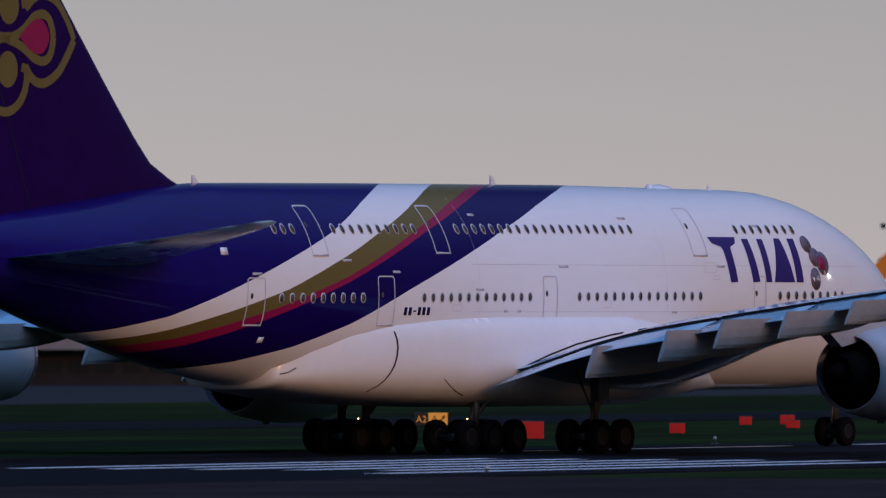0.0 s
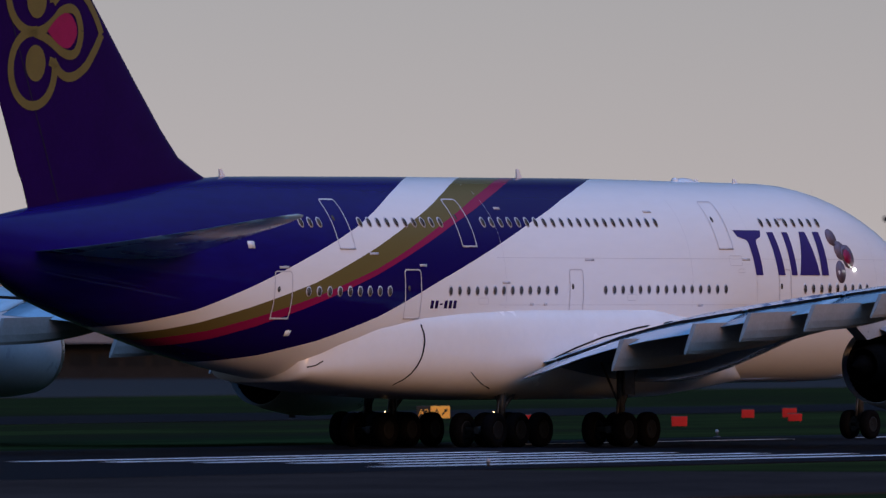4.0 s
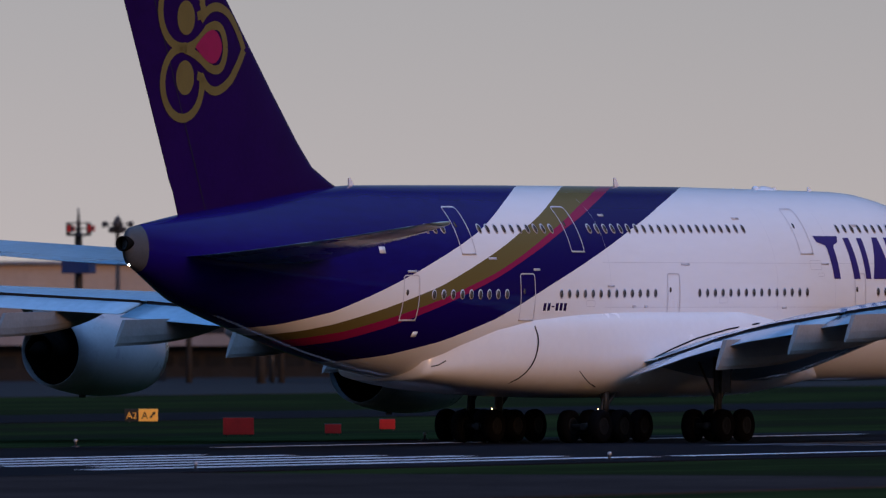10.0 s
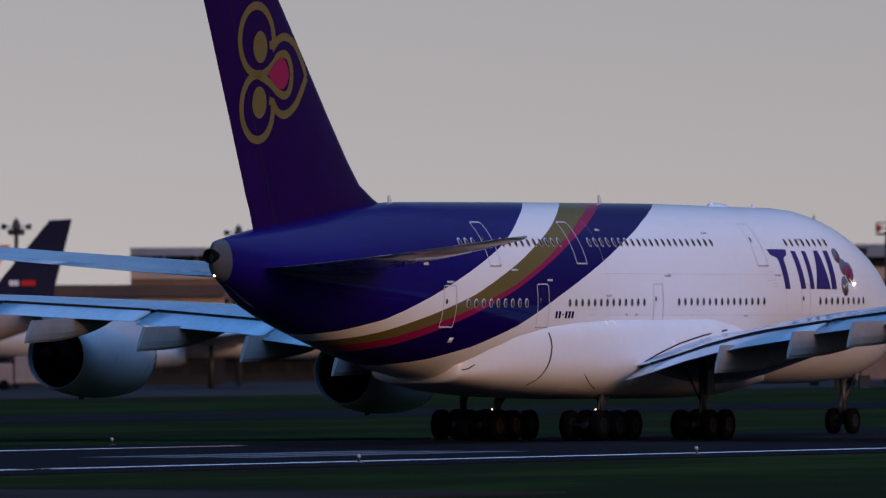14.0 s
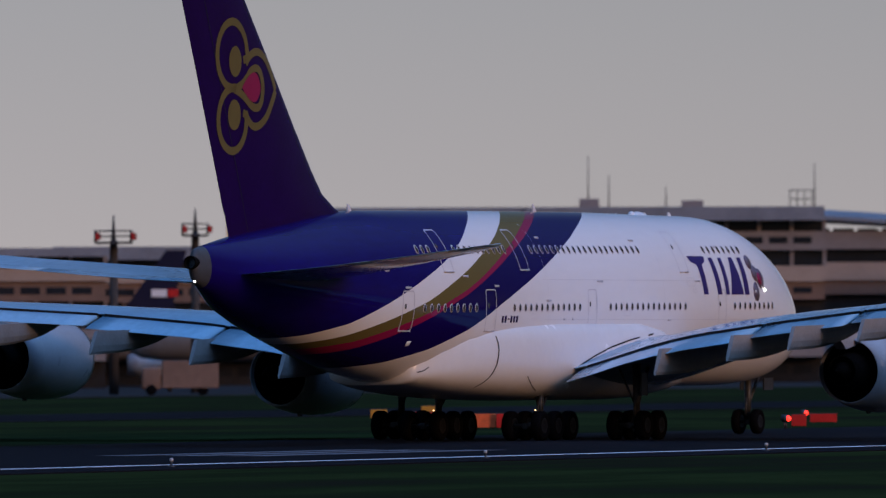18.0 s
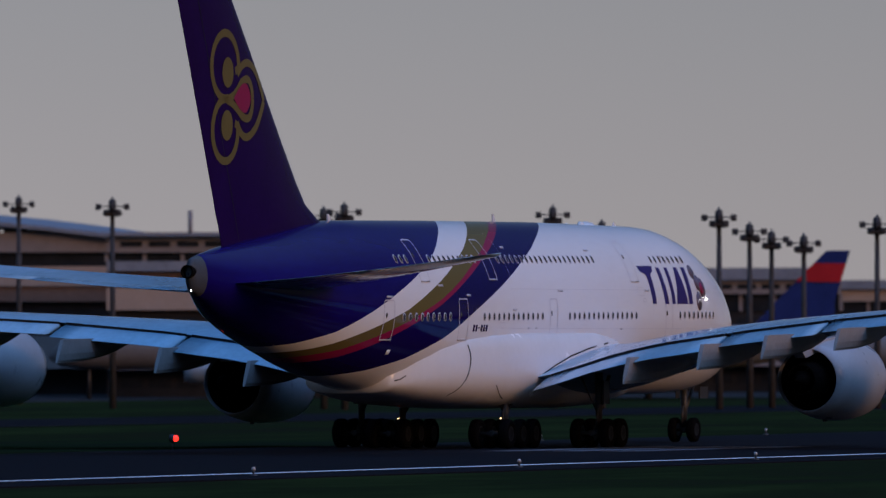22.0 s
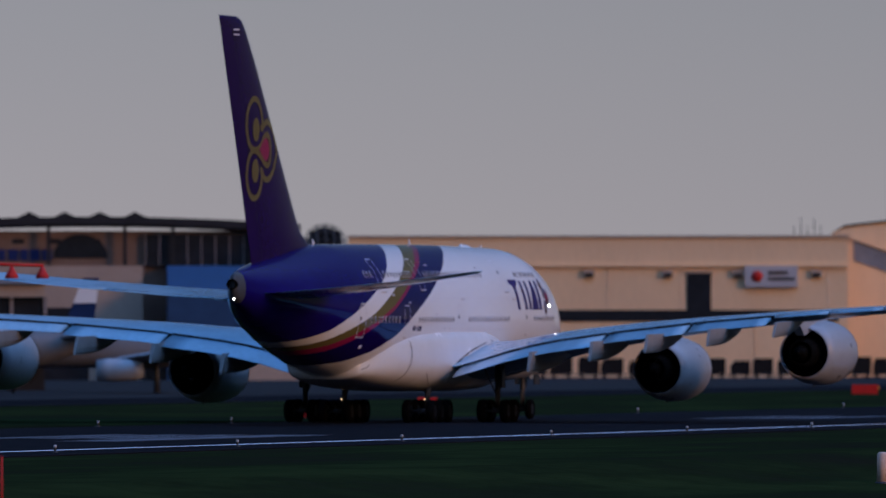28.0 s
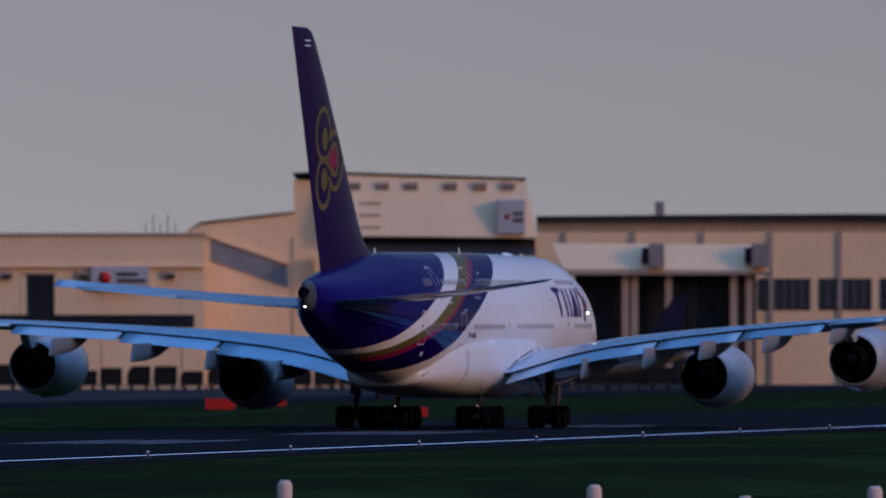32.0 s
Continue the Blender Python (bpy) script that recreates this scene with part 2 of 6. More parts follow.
def box(x0, x1, y0, y1, z0, z1, bevel=0.0, bm=None):
    bm = bm or bmesh.new()
    made = bmesh.ops.create_cube(bm, size=1)["verts"]
    for v in made:
        v.co = Vector((x0 + (v.co.x + 0.5) * (x1 - x0), y0 + (v.co.y + 0.5) * (y1 - y0), z0 + (v.co.z + 0.5) * (z1 - z0)))
    if bevel:
        edges = list({e for v in made for e in v.link_edges})
        bmesh.ops.bevel(bm, geom=edges, offset=bevel, segments=2, affect="EDGES", profile=0.6)
    return bm


def rod(a, b, r0, r1=None, n=10, bm=None):
    """A round bar from a to b."""
    a, b = Vector(a), Vector(b)
    r1 = r0 if r1 is None else r1
    way = (b - a).normalized()
    side = way.orthogonal().normalized()
    up = way.cross(side)
    ring = lambda c, r: [c + (side * math.cos(2 * math.pi * i / n) + up * math.sin(2 * math.pi * i / n)) * r for i in range(n)]
    return loft([ring(a, r0), ring(b, r1)], bm=bm)


def lathe(profile, axis="x", n=40, origin=(0, 0, 0), bm=None, caps=False):
    """Turn (along, radius) pairs round an axis."""
    o = Vector(origin)
    rings = []
    for s, r in profile:
        ring = []
        for i in range(n):
            a = 2 * math.pi * i / n
            c, d = r * math.cos(a), r * math.sin(a)
            ring.append(o + Vector({"x": (s, c, d), "y": (c, s, d), "z": (c, d, s)}[axis]))
        rings.append(ring)
    return loft(rings, caps=caps, bm=bm)


def ball(center, r, bm=None, u=10, v=7):
    bm = bm or bmesh.new()
    bmesh.ops.create_uvsphere(bm, u_segments=u, v_segments=v, radius=r, matrix=Matrix.Translation(center))
    return bm


# ---------------------------------------------------------------- the wide-body jet
# x forward from the body gear, y to its left, z up. Rows: x, crown, keel, half width
HULL = [(36.3, 5.35, 5.15, .1), (35.95, 5.9, 4.5, .62), (35.3, 6.6, 3.95, 1.12), (34.3, 7.4, 3.4, 1.68), (33.3, 8.05, 3.1, 2.1), (32.3, 8.65, 2.85, 2.45),
        (30.4, 9.45, 2.6, 2.92), (28.4, 10.08, 2.5, 3.24), (26.4, 10.52, 2.45, 3.44), (24.0, 10.82, 2.45, 3.55), (10, 10.93, 2.45, 3.57), (-5, 10.87, 2.45, 3.57),
        (-9, 10.84, 2.5, 3.55), (-13, 10.81, 2.75, 3.42), (-16.4, 10.77, 3.2, 3.2), (-20, 10.5, 3.85, 2.85), (-23.7, 10.05, 4.65, 2.4), (-26.5, 9.75, 5.3, 2.0),
        (-28.9, 9.46, 5.95, 1.48), (-31.5, 9.1, 7.05, .68), (-32.45, 8.93, 7.42, .29)]
HULL_ROWS = np.array(HULL[::-1])


def hull_at(x):
    return [float(np.interp(x, HULL_ROWS[:, 0], HULL_ROWS[:, i])) for i in (1, 2, 3)]


def hull_y(x, z):
    """Half width of the hull at a height."""
    top, low, w = hull_at(x)
    mid = low + .46 * (top - low)
    k = (z - mid) / (top - mid) if z > mid else (mid - z) / (mid - low)
    return w * max(0.0, 1 - min(1, abs(k)) ** 2.1) ** (1 / 2.1)


def hull_ring(x, n=72):
    top, low, w = hull_at(x)
    mid = low + .46 * (top - low)
    ring = []
    for i in range(n):
        a = 2 * math.pi * i / n
        c, s = math.cos(a), math.sin(a)
        p = 2 / 2.1
        ring.append((x, w * math.copysign(abs(c) ** p, c), mid + ((top - mid) if s > 0 else (mid - low)) * math.copysign(abs(s) ** p, s)))
    return ring


def on_hull(points, proud, depth=0.03, side=-1):
    """A thin plate that follows the hull: outline in (x, z), counter-clockwise."""
    bm = bmesh.new()
    outer = [bm.verts.new((x, side * (hull_y(x, z) + proud), z)) for x, z in points]
    inner = [bm.verts.new((x, side * (hull_y(x, z) + proud - depth), z)) for x, z in points]
    bm.faces.new(outer)
    for i in range(len(points)):
        j = (i + 1) % len(points)
        bm.faces.new((outer[i], inner[i], inner[j], outer[j]))
    return bm


def band_on_hull(path, width, proud=0.012, side=-1, closed=True, surface_y=hull_y):
    """A ribbon along a path of (x, z) that follows the hull."""
    bm = bmesh.new()
    path = [p for i, p in enumerate(path) if i == 0 or math.dist(p, path[i - 1]) > 1e-4]
    n = len(path)
    rings = []
    for i, (x, z) in enumerate(path):
        a, b = (path[i - 1], path[(i + 1) % n]) if closed else (path[max(0, i - 1)], path[min(n - 1, i + 1)])
        d = Vector((b[0] - a[0], b[1] - a[1])).normalized()
        o = Vector((-d.y, d.x)) * width / 2
        rings.append([bm.verts.new((x + s * o.x, side * (surface_y(x + s * o.x, z + s * o.y) + proud), z + s * o.y)) for s in (1, -1)])
    for i in range(n if closed else n - 1):
        a, b = rings[i], rings[(i + 1) % n]
        bm.faces.new((a[0], a[1], b[1], b[0]))
    return bm


def rounded(x0, x1, z0, z1, r, lean=0.0, steps=4):
    """Outline of a rounded upright oblong in (x, z)."""
    pts = []
    for cx, cz, a0 in ((x1 - r, z1 - r, 0), (x0 + r, z1 - r, 90), (x0 + r, z0 + r, 180), (x1 - r, z0 + r, 270)):
        for k in range(steps + 1):
            a = radians(a0 + 90 * k / steps)
            pts.append((cx + r * math.cos(a), cz + r * math.sin(a)))
    dense = []
    for (xa, za), (xb, zb) in zip(pts, pts[1:] + pts[:1]):
        m = max(1, int(math.hypot(xb - xa, zb - za) / 0.2))
        dense += [(xa + (xb - xa) * k / m, za + (zb - za) * k / m) for k in range(m)]
    return [(x + lean * (z - z0), z) for x, z in dense]


jet = empty("airliner", "white double-deck airliner with swept purple, gold and magenta bands", "airliner")


# belly fairing rows: x, shoulder height, keel, half width
FAIRING = np.array([(-13.6, 3.55, 2.72, 2.1), (-12, 4.32, 2.5, 2.8), (-9.8, 4.9, 2.28, 3.32), (-7, 5.25, 2.1, 3.66), (-4, 5.43, 1.98, 3.82), (0, 5.54, 1.88, 3.92), (10, 5.55, 1.85, 3.95),
                    (13, 5.2, 1.92, 3.85), (16.5, 4.2, 2.2, 3.0), (19, 3.4, 2.4, 1.9), (21, 2.9, 2.52, 1.0)])


def fairing_half(x, n=16):
    """One side of the fairing from its shoulder to the keel, as (y, z)."""
    top, low, w = [float(np.interp(x, FAIRING[:, 0], FAIRING[:, i])) for i in (1, 2, 3)]
    y0 = hull_y(x, top) - 0.15
    drop = 0.34 * (top - low)
    pts = [(y0 + (w - y0) * math.sin(a), top - drop * (1 - math.cos(a))) for a in np.linspace(0, math.pi / 2, 8)]
    mid = top - drop
    return pts + [(w * math.cos(a) ** 0.55, mid - (mid - low) * math.sin(a) ** 0.7) for a in np.linspace(0, math.pi / 2, n)[1:]]


def fairing_ring(x):
    half = fairing_half(x)
    return [(x, y, z) for y, z in half] + [(x, -y, z) for y, z in half[::-1][1:]]


def fairing_y(x, z):
    half = fairing_half(x)
    return float(np.interp(-z, [-b for _, b in half], [a for a, _ in half]))


def make_hull():
    xs = [36.3, 36.2, 36.1, 35.95, 35.7, 35.4, 34.85, 34.3, 33.85, 33.3, 32.85, 31.8, 30.85, 29.8, 28.85, 27.8, 26.85, 25.7, 24.5] + list(np.arange(23, -7.1, -1.5)) + list(np.arange(-8.0, -32.3, -0.9)) + [-32.45]
    bm = loft([hull_ring(float(x)) for x in xs], caps=True)
    hull = part("fuselage", bm, M["livery"], jet)
    part("belly_fairing", loft([fairing_ring(float(x)) for x in np.arange(-13.6, 20.9, 0.45)]), M["white"], jet, "smooth white belly fairing with a rounded shoulder")
    # tail cone and its exhaust
    mid = Vector((0, 0, 8.2))
    grow = lambda ring, k, x: [(x, y * k, mid.z + (z - mid.z) * k) for _, y, z in ring]
    last = hull_ring(-32.45, 40)
    rings = [grow(hull_ring(x, 40), 1.015, x) for x in (-31.85, -32.05, -32.25)] + [grow(last, 1.02, -32.45), grow(last, 0.86, -32.6), grow(last, 0.6, -32.7), grow(last, 0.3, -32.76), grow(last, 0.06, -32.78)]
    cone_part = part("tail_cone", loft(rings, caps=False), M["cone"], jet, "grey metal tail cone")
    part("exhaust_pipe", lathe([(-31.9, 0.27), (-32.94, 0.31), (-32.98, 0.29), (-32.96, 0.25), (-32.1, 0.22), (-32.1, 0.01)], origin=(0, 0.02, 8.30), n=28), M["hot"], cone_part, "dark burnt exhaust pipe")
    return hull


hull = make_hull()


def foil_ring(y, xle, xte, zle, zte, thick, n=14):
    """A wing section: nose to tail along the chord at one span station."""
    ring = []
    for side in (1, -1):
        ks = [0.5 - 0.5 * math.cos(math.pi * i / n) for i in range(n + 1)]
        ks = ks if side == 1 else ks[::-1][1:-1]
        for k in ks:
            t = thick * 5 * (0.2969 * math.sqrt(k) - 0.126 * k - 0.3516 * k * k + 0.2843 * k ** 3 - 0.1036 * k ** 4)
            z = zle + (zte - zle) * k + side * t * (1.12 if side == 1 else 1.2)
            ring.append((xle + (xte - xle) * k, y, z))
    return ring


# |y|, leading edge x, trailing edge x, leading z, trailing z, thickness
WING = [(2.0, 17.6, 1.2, 3.9, 3.3, 2.2), (3.6, 16.4, 1.2, 4.0, 3.35, 2.05), (5.0, 15.3, 1.1, 4.1, 3.6, 1.85), (7.4, 13.5, 1.0, 4.45, 4.35, 1.6), (10, 11.5, 0.8, 4.9, 4.95, 1.35), (14.9, 7.7, 0.4, 5.5, 5.6, 1.05),
        (20, 3.7, -1.6, 5.95, 6.1, 0.8), (25.7, -.7, -5.3, 6.35, 6.5, 0.62), (32, -5.6, -10.0, 6.75, 6.85, 0.45), (37, -9.5, -13.6, 7.0, 7.1, 0.32), (39.6, -12.2, -15.4, 7.15, 7.2, 0.2)]
W_ROWS = np.array(WING)


def wing_at(y):
    return [float(np.interp(y, W_ROWS[:, 0], W_ROWS[:, i])) for i in range(1, 6)]


def make_wing(side):
    ys = [2.0, 3.6, 5, 6.2, 7.4, 8.7, 10, 12, 14.9, 17.5, 20, 22.8, 25.7, 29, 32, 35, 37, 38.5, 39.6]
    rings = [foil_ring(side * y, *wing_at(y)) for y in ys]
    if side < 0:
        rings = [r[::-1] for r in rings]
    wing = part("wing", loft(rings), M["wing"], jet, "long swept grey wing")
    # flaps, lowered a little, with a dark slot ahead of them
    for a, b, chord in ((4.6, 13.8, 2.9), (14.1, 19.6, 2.4), (19.9, 25.6, 2.0)):
        rings, slot = [], []
        for k in range(7):
            y = a + (b - a) * k / 6
            xle, xte, zle, zte, th = wing_at(y)
            rings.append(foil_ring(side * y, xte + 0.25, xte + 0.25 - chord, zte - 0.14, zte - 0.14 - chord * 0.23, 0.24, 7))
            slot.append(y)
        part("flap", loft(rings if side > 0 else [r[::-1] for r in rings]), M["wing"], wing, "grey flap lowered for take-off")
        rings = []
        for y in slot:
            xle, xte, zle, zte, th = wing_at(y)
            rings.append([(xte + 0.9, side * y, zte + 0.02), (xte - 0.02, side * y, zte + 0.02), (xte - 0.02, side * y, zte - 0.16), (xte + 0.9, side * y, zte - 0.24)])
        part("flap_slot", loft(rings), M["gap"], wing, "dark slot ahead of the flap", smooth=False)
    for a, b in ((26.0, 30.0), (30.2, 34.0), (34.2, 37.8)):
        rings = []
        for k in range(5):
            y = a + (b - a) * k / 4
            xle, xte, zle, zte, th = wing_at(y)
            rings.append(foil_ring(side * y, xte + 0.35, xte - 0.75, zte - 0.02, zte - 0.16, 0.16, 6))
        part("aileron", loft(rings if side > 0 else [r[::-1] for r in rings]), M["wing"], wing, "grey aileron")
    # winglet fence
    prof = [(-11.6, 7.15), (-14.8, 8.25), (-15.6, 8.3), (-15.7, 7.2), (-15.5, 6.1), (-14.8, 6.1)]
    rings = [[(x, side * yy, z) for x, z in prof] for yy in (39.60, 39.72)]
    part("wingtip_fence", loft(rings), M["purple"], wing, "purple wingtip fence", smooth=False)
    # track fairings hang under the trailing edge
    for y, x0, x1, zt, r in ((9.75, 8.0, -2.6, 3.92, 0.56), (13.9, 6.0, -3.75, 4.55, 0.54), (18.0, 3.0, -6.2, 5.0, 0.50), (22.5, -0.5, -8.7, 5.35, 0.46), (27.3, -4.5, -11.6, 5.8, 0.40)):
        zt -= 0.12 if side > 0 else 0.0
        xle, xte, zle, zte, th = wing_at(y)
        rings = []
        for k in range(13):
            u = k / 12
            grow = max(0.05, math.sin(math.pi * min(0.5, u * 0.62 + 0.02)) ** 0.8)
            slim = 1.0 if u < 0.55 else 1.0 - 0.72 * ((u - 0.55) / 0.45) ** 1.6
            top = zt + 0.5 * r / 0.56 - 0.16 * max(0, u - 0.5)
            deep = 2.15 * r * grow + 0.14 * max(0, u - 0.6)
            w = 0.66 * r * slim * min(1, grow + 0.15)
            ring = []
            for c, d in ((1, 0), (1.0, 0.34), (0.92, 0.62), (0.62, 0.88), (0.22, 1), (-0.22, 1), (-0.62, 0.88), (-0.92, 0.62), (-1.0, 0.34), (-1, 0)):
                ring.append((x0 + (x1 + 0.55 - x0) * u - 0.75 * d * u ** 3, side * y + c * w, top - d * deep))
            rings.append(ring)
        part("flap_track_fairing", loft(rings), M["pod"], wing, "grey canoe-shaped fairing under the flap", smooth=False)
    return wing


for wing_side in (-1, 1):
    make_wing(wing_side)


def make_engine(y, nozzle_x, z):
    """Nacelle with inlet lip, fan duct, core nozzle and pylon. nozzle_x: the rear edge of the fan cowl."""
    base = part("engine", lathe([(6.55, 1.52), (6.75, 1.62), (6.7, 1.74), (6.3, 1.86), (5.2, 1.97), (3.8, 2.0), (2.4, 1.93), (1.2, 1.76), (0.0, 1.52), (0.02, 1.48), (1.0, 1.5), (2.5, 1.55)], origin=(nozzle_x, y, z), n=56), M["grey"], jet, "grey engine nacelle")
    part("inlet_lip", lathe([(6.3, 1.45), (6.6, 1.5), (6.78, 1.61), (6.76, 1.74), (6.45, 1.84)], origin=(nozzle_x + 0.02, y, z), n=56), M["bare"], base, "polished inlet lip")
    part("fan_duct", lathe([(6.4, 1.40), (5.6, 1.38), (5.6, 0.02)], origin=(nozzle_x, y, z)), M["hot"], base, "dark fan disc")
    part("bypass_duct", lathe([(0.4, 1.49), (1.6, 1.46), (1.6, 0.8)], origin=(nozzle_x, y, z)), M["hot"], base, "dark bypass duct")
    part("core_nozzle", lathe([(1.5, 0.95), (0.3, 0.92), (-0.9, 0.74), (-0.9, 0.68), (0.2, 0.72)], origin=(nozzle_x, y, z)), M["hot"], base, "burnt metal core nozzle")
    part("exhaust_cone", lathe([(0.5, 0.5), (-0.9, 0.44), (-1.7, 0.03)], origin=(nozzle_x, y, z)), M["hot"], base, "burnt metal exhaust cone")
    xle, xte, zle, zte, th = wing_at(abs(y))
    prof = [(nozzle_x + 5.4, z + 1.78), (nozzle_x + 4.6, z + 2.2), (xle + 0.4, zle + 0.25), (xle - 0.6, zle + 0.1), (xte + 2.6, zte - 0.25), (nozzle_x - 2.2, zte - 0.55), (nozzle_x - 0.9, z + 1.05), (nozzle_x + 0.6, z + 1.3)]
    part("pylon", loft([[(a, y + w, b) for a, b in prof] for w in (-0.26, 0.26)]), M["grey"], base, "grey pylon", smooth=False)
    part("drain_mast", box(nozzle_x + 2.3, nozzle_x + 2.7, y - 0.04, y + 0.04, z - 2.05, z - 1.8), M["steel"], base, "small dark drain mast", smooth=False)
    return base


for ey, ex, ez in ((-14.9, 8.7, 3.22), (14.9, 8.2, 3.1), (-25.7, 2.6, 4.25), (26.6, 1.5, 3.9)):
    make_engine(ey, ex, ez)

# fin: z, leading x, trailing x, half thickness
FIN = [(8.6, -14.6, -28.6, .62), (10.4, -16.2, -29.3, .60), (10.9, -17.6, -29.6, .58), (11.5, -18.9, -29.85, .56), (12.5, -20.0, -30.3, .54), (14.5, -21.9, -31.2, .48), (17.9, -25.0, -32.75, .40), (21, -27.9, -34.2, .32), (23.2, -30.2, -35.2, .26), (23.75, -31.0, -35.45, .2), (23.97, -32.0, -35.6, .12)]
FIN_ROWS = np.array(FIN)


def fin_y(x, z):
    """Half thickness of the fin at a point of its side."""
    le, te, h = [float(np.interp(z, FIN_ROWS[:, 0], FIN_ROWS[:, i])) for i in (1, 2, 3)]
    k = min(1, max(0, (x - le) / (te - le)))
    return h * 2.6 * 1.333 * (0.2969 * math.sqrt(k) - 0.126 * k - 0.3516 * k * k + 0.2843 * k ** 3 - 0.1036 * k ** 4) * 1.9 / 1.333


def make_fin():
    rings = []
    for z in [8.6, 9.5, 10.4, 10.9, 11.5, 12.5, 14.5, 16.2, 17.9, 19.5, 21, 22.2, 23.2, 23.75, 23.97]:
        le, te, h = [float(np.interp(z, FIN_ROWS[:, 0], FIN_ROWS[:, i])) for i in (1, 2, 3)]
        ks = [0.5 - 0.5 * math.cos(math.pi * i / 16) for i in range(17)]
        up = [(le + (te - le) * k, fin_y(le + (te - le) * k, z), z) for k in ks]
        rings.append(up + [(x, -y, zz) for x, y, zz in up[::-1][1:-1]])
    return part("fin", loft(rings), M["purple"], jet, "tall purple tail fin")


fin = make_fin()


def make_stab(side):
    # |y|, leading x, hinge x, height, thickness
    rows = [(0.6, -19.6, -27.6, 7.84, 0.62), (2.0, -20.8, -28.0, 7.91, 0.56), (5, -23.5, -29.1, 8.12, .46), (10, -27.8, -31.1, 8.57, .34), (13.5, -30.7, -32.5, 8.94, .26), (14.7, -31.7, -33.1, 9.06, .18), (15.12, -32.6, -33.6, 9.09, .08)]
    te = (-29.9, -30.2, -30.9, -32.2, -33.2, -33.6, -33.85)
    turn = lambda r: r[::-1] if side < 0 else r
    # flat above and full below, as a tail that pulls downwards has it
    under = lambda ring, z: [(x, y, z + (h - z) * (0.16 if h > z else 1.25)) for x, y, h in ring]
    # trimmed with the rear edge down, a little more on the port side
    droop = 0.42 if side > 0 else 0.08
    trim = lambda ring, xl, xt: [(x, y, h - droop * (xl - x) / (xl - xt)) for x, y, h in ring]
    rings = [trim(under(foil_ring(side * y, xl, xt, z, z, th), z), xl, xt) for (y, xl, xh, z, th), xt in zip(rows, te)]
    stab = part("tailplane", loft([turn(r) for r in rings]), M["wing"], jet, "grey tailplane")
    for a, b in ((2.2, 8.2), (8.4, 13.9)):
        rings = []
        for k in range(6):
            y = a + (b - a) * k / 5
            xl, xh, z, th = [float(np.interp(y, [r[0] for r in rows], [r[i] for r in rows])) for i in (1, 2, 3, 4)]
            xt = float(np.interp(y, [r[0] for r in rows], te)) - 0.1
            rings.append(trim(under(foil_ring(side * y, xh, xt, z + 0.01, z - 0.01, th * 0.36, 6), z), xl, xt))
        part("elevator", loft([turn(r) for r in rings]), M["wing"], stab, "grey elevator")
    return stab


for tail_side in (-1, 1):
    make_stab(tail_side)


# ---------------------------------------------------------------- undercarriage
WHEELS = []


def make_wheel(name, x, y, z, r, w, parent):
    hw = w / 2
    tyre = part(name, lathe([(-hw * 0.75, r * 0.52), (-hw, r * 0.66), (-hw, r * 0.84), (-hw * 0.8, r * 0.96), (-hw * 0.35, r), (hw * 0.35, r), (hw * 0.8, r * 0.96), (hw, r * 0.84), (hw, r * 0.66), (hw * 0.75, r * 0.52)], axis="y", n=26), M["black"], parent)
    tyre.location = (x, y, z)
    WHEELS.append((tyre, x, y, z, r))
    part("rim", lathe([(-hw * 0.7, 0.02), (-hw * 0.55, r * 0.2), (-hw * 0.8, r * 0.42), (-hw * 0.8, r * 0.54), (hw * 0.8, r * 0.54), (hw * 0.8, r * 0.42), (hw * 0.55, r * 0.2), (hw * 0.7, 0.02)], axis="y", n=20), M["rim"], tyre, "dull metal rim")
    return tyre


def make_gear(x, y, axles, track, r, w, top):
    leg = part("undercarriage_leg", rod((x, y, r + 0.1), (x, y, top), 0.15, 0.2, 14), M["steel"], jet, "steel undercarriage leg")
    part("bogie_beam", box(x + axles[0] - 0.15, x + axles[-1] + 0.15, y - 0.14, y + 0.14, r - 0.16, r + 0.14, 0.05), M["steel"], leg)
    for a in axles:
        part("axle", rod((x + a, y - track, r), (x + a, y + track, r), 0.1), M["steel"], leg)
        for s in (-1, 1):
            make_wheel("wheel", x + a, y + s * track, r, r, w, leg)
    part("drag_strut", rod((x - 0.1, y, r + 0.7), (x + 1.5, y, top), 0.09), M["steel"], leg)
    part("side_strut", rod((x, y, r + 0.8), (x - 0.2, y * 0.85, top), 0.05), M["steel"], leg)
    part("torque_link", rod((x - 0.32, y, r + 0.35), (x - 0.2, y, r + 1.2), 0.06), M["steel"], leg)
    return leg


for s in (-1, 1):
    g = make_gear(0.0, s * 2.64, (-1.68, 0.0, 1.68), 0.76, 0.70, 0.50, 2.6)
    part("gear_lamp", ball((-0.55, s * 2.64, 1.42), 0.028), M["amber"], g, "small lit lamp on the leg")
    g = make_gear(3.46, s * 6.15, (-0.85, 0.85), 0.72, 0.70, 0.50, 3.6)
    part("gear_door", box(3.2, 3.95, s * 6.15 + s * 0.30, s * 6.15 + s * 0.34, 2.1, 3.2, 0.02), M["steel"], g, "dark gear door", smooth=False)
nose = make_gear(31.9, 0.0, (0.0,), 0.5, 0.62, 0.42, 3.0)
for s in (-1, 1):
    part("gear_door", box(32.4, 33.6, s * 0.62, s * 0.66, 2.2, 2.8, 0.02), M["steel"], nose, "dark gear door", smooth=False)


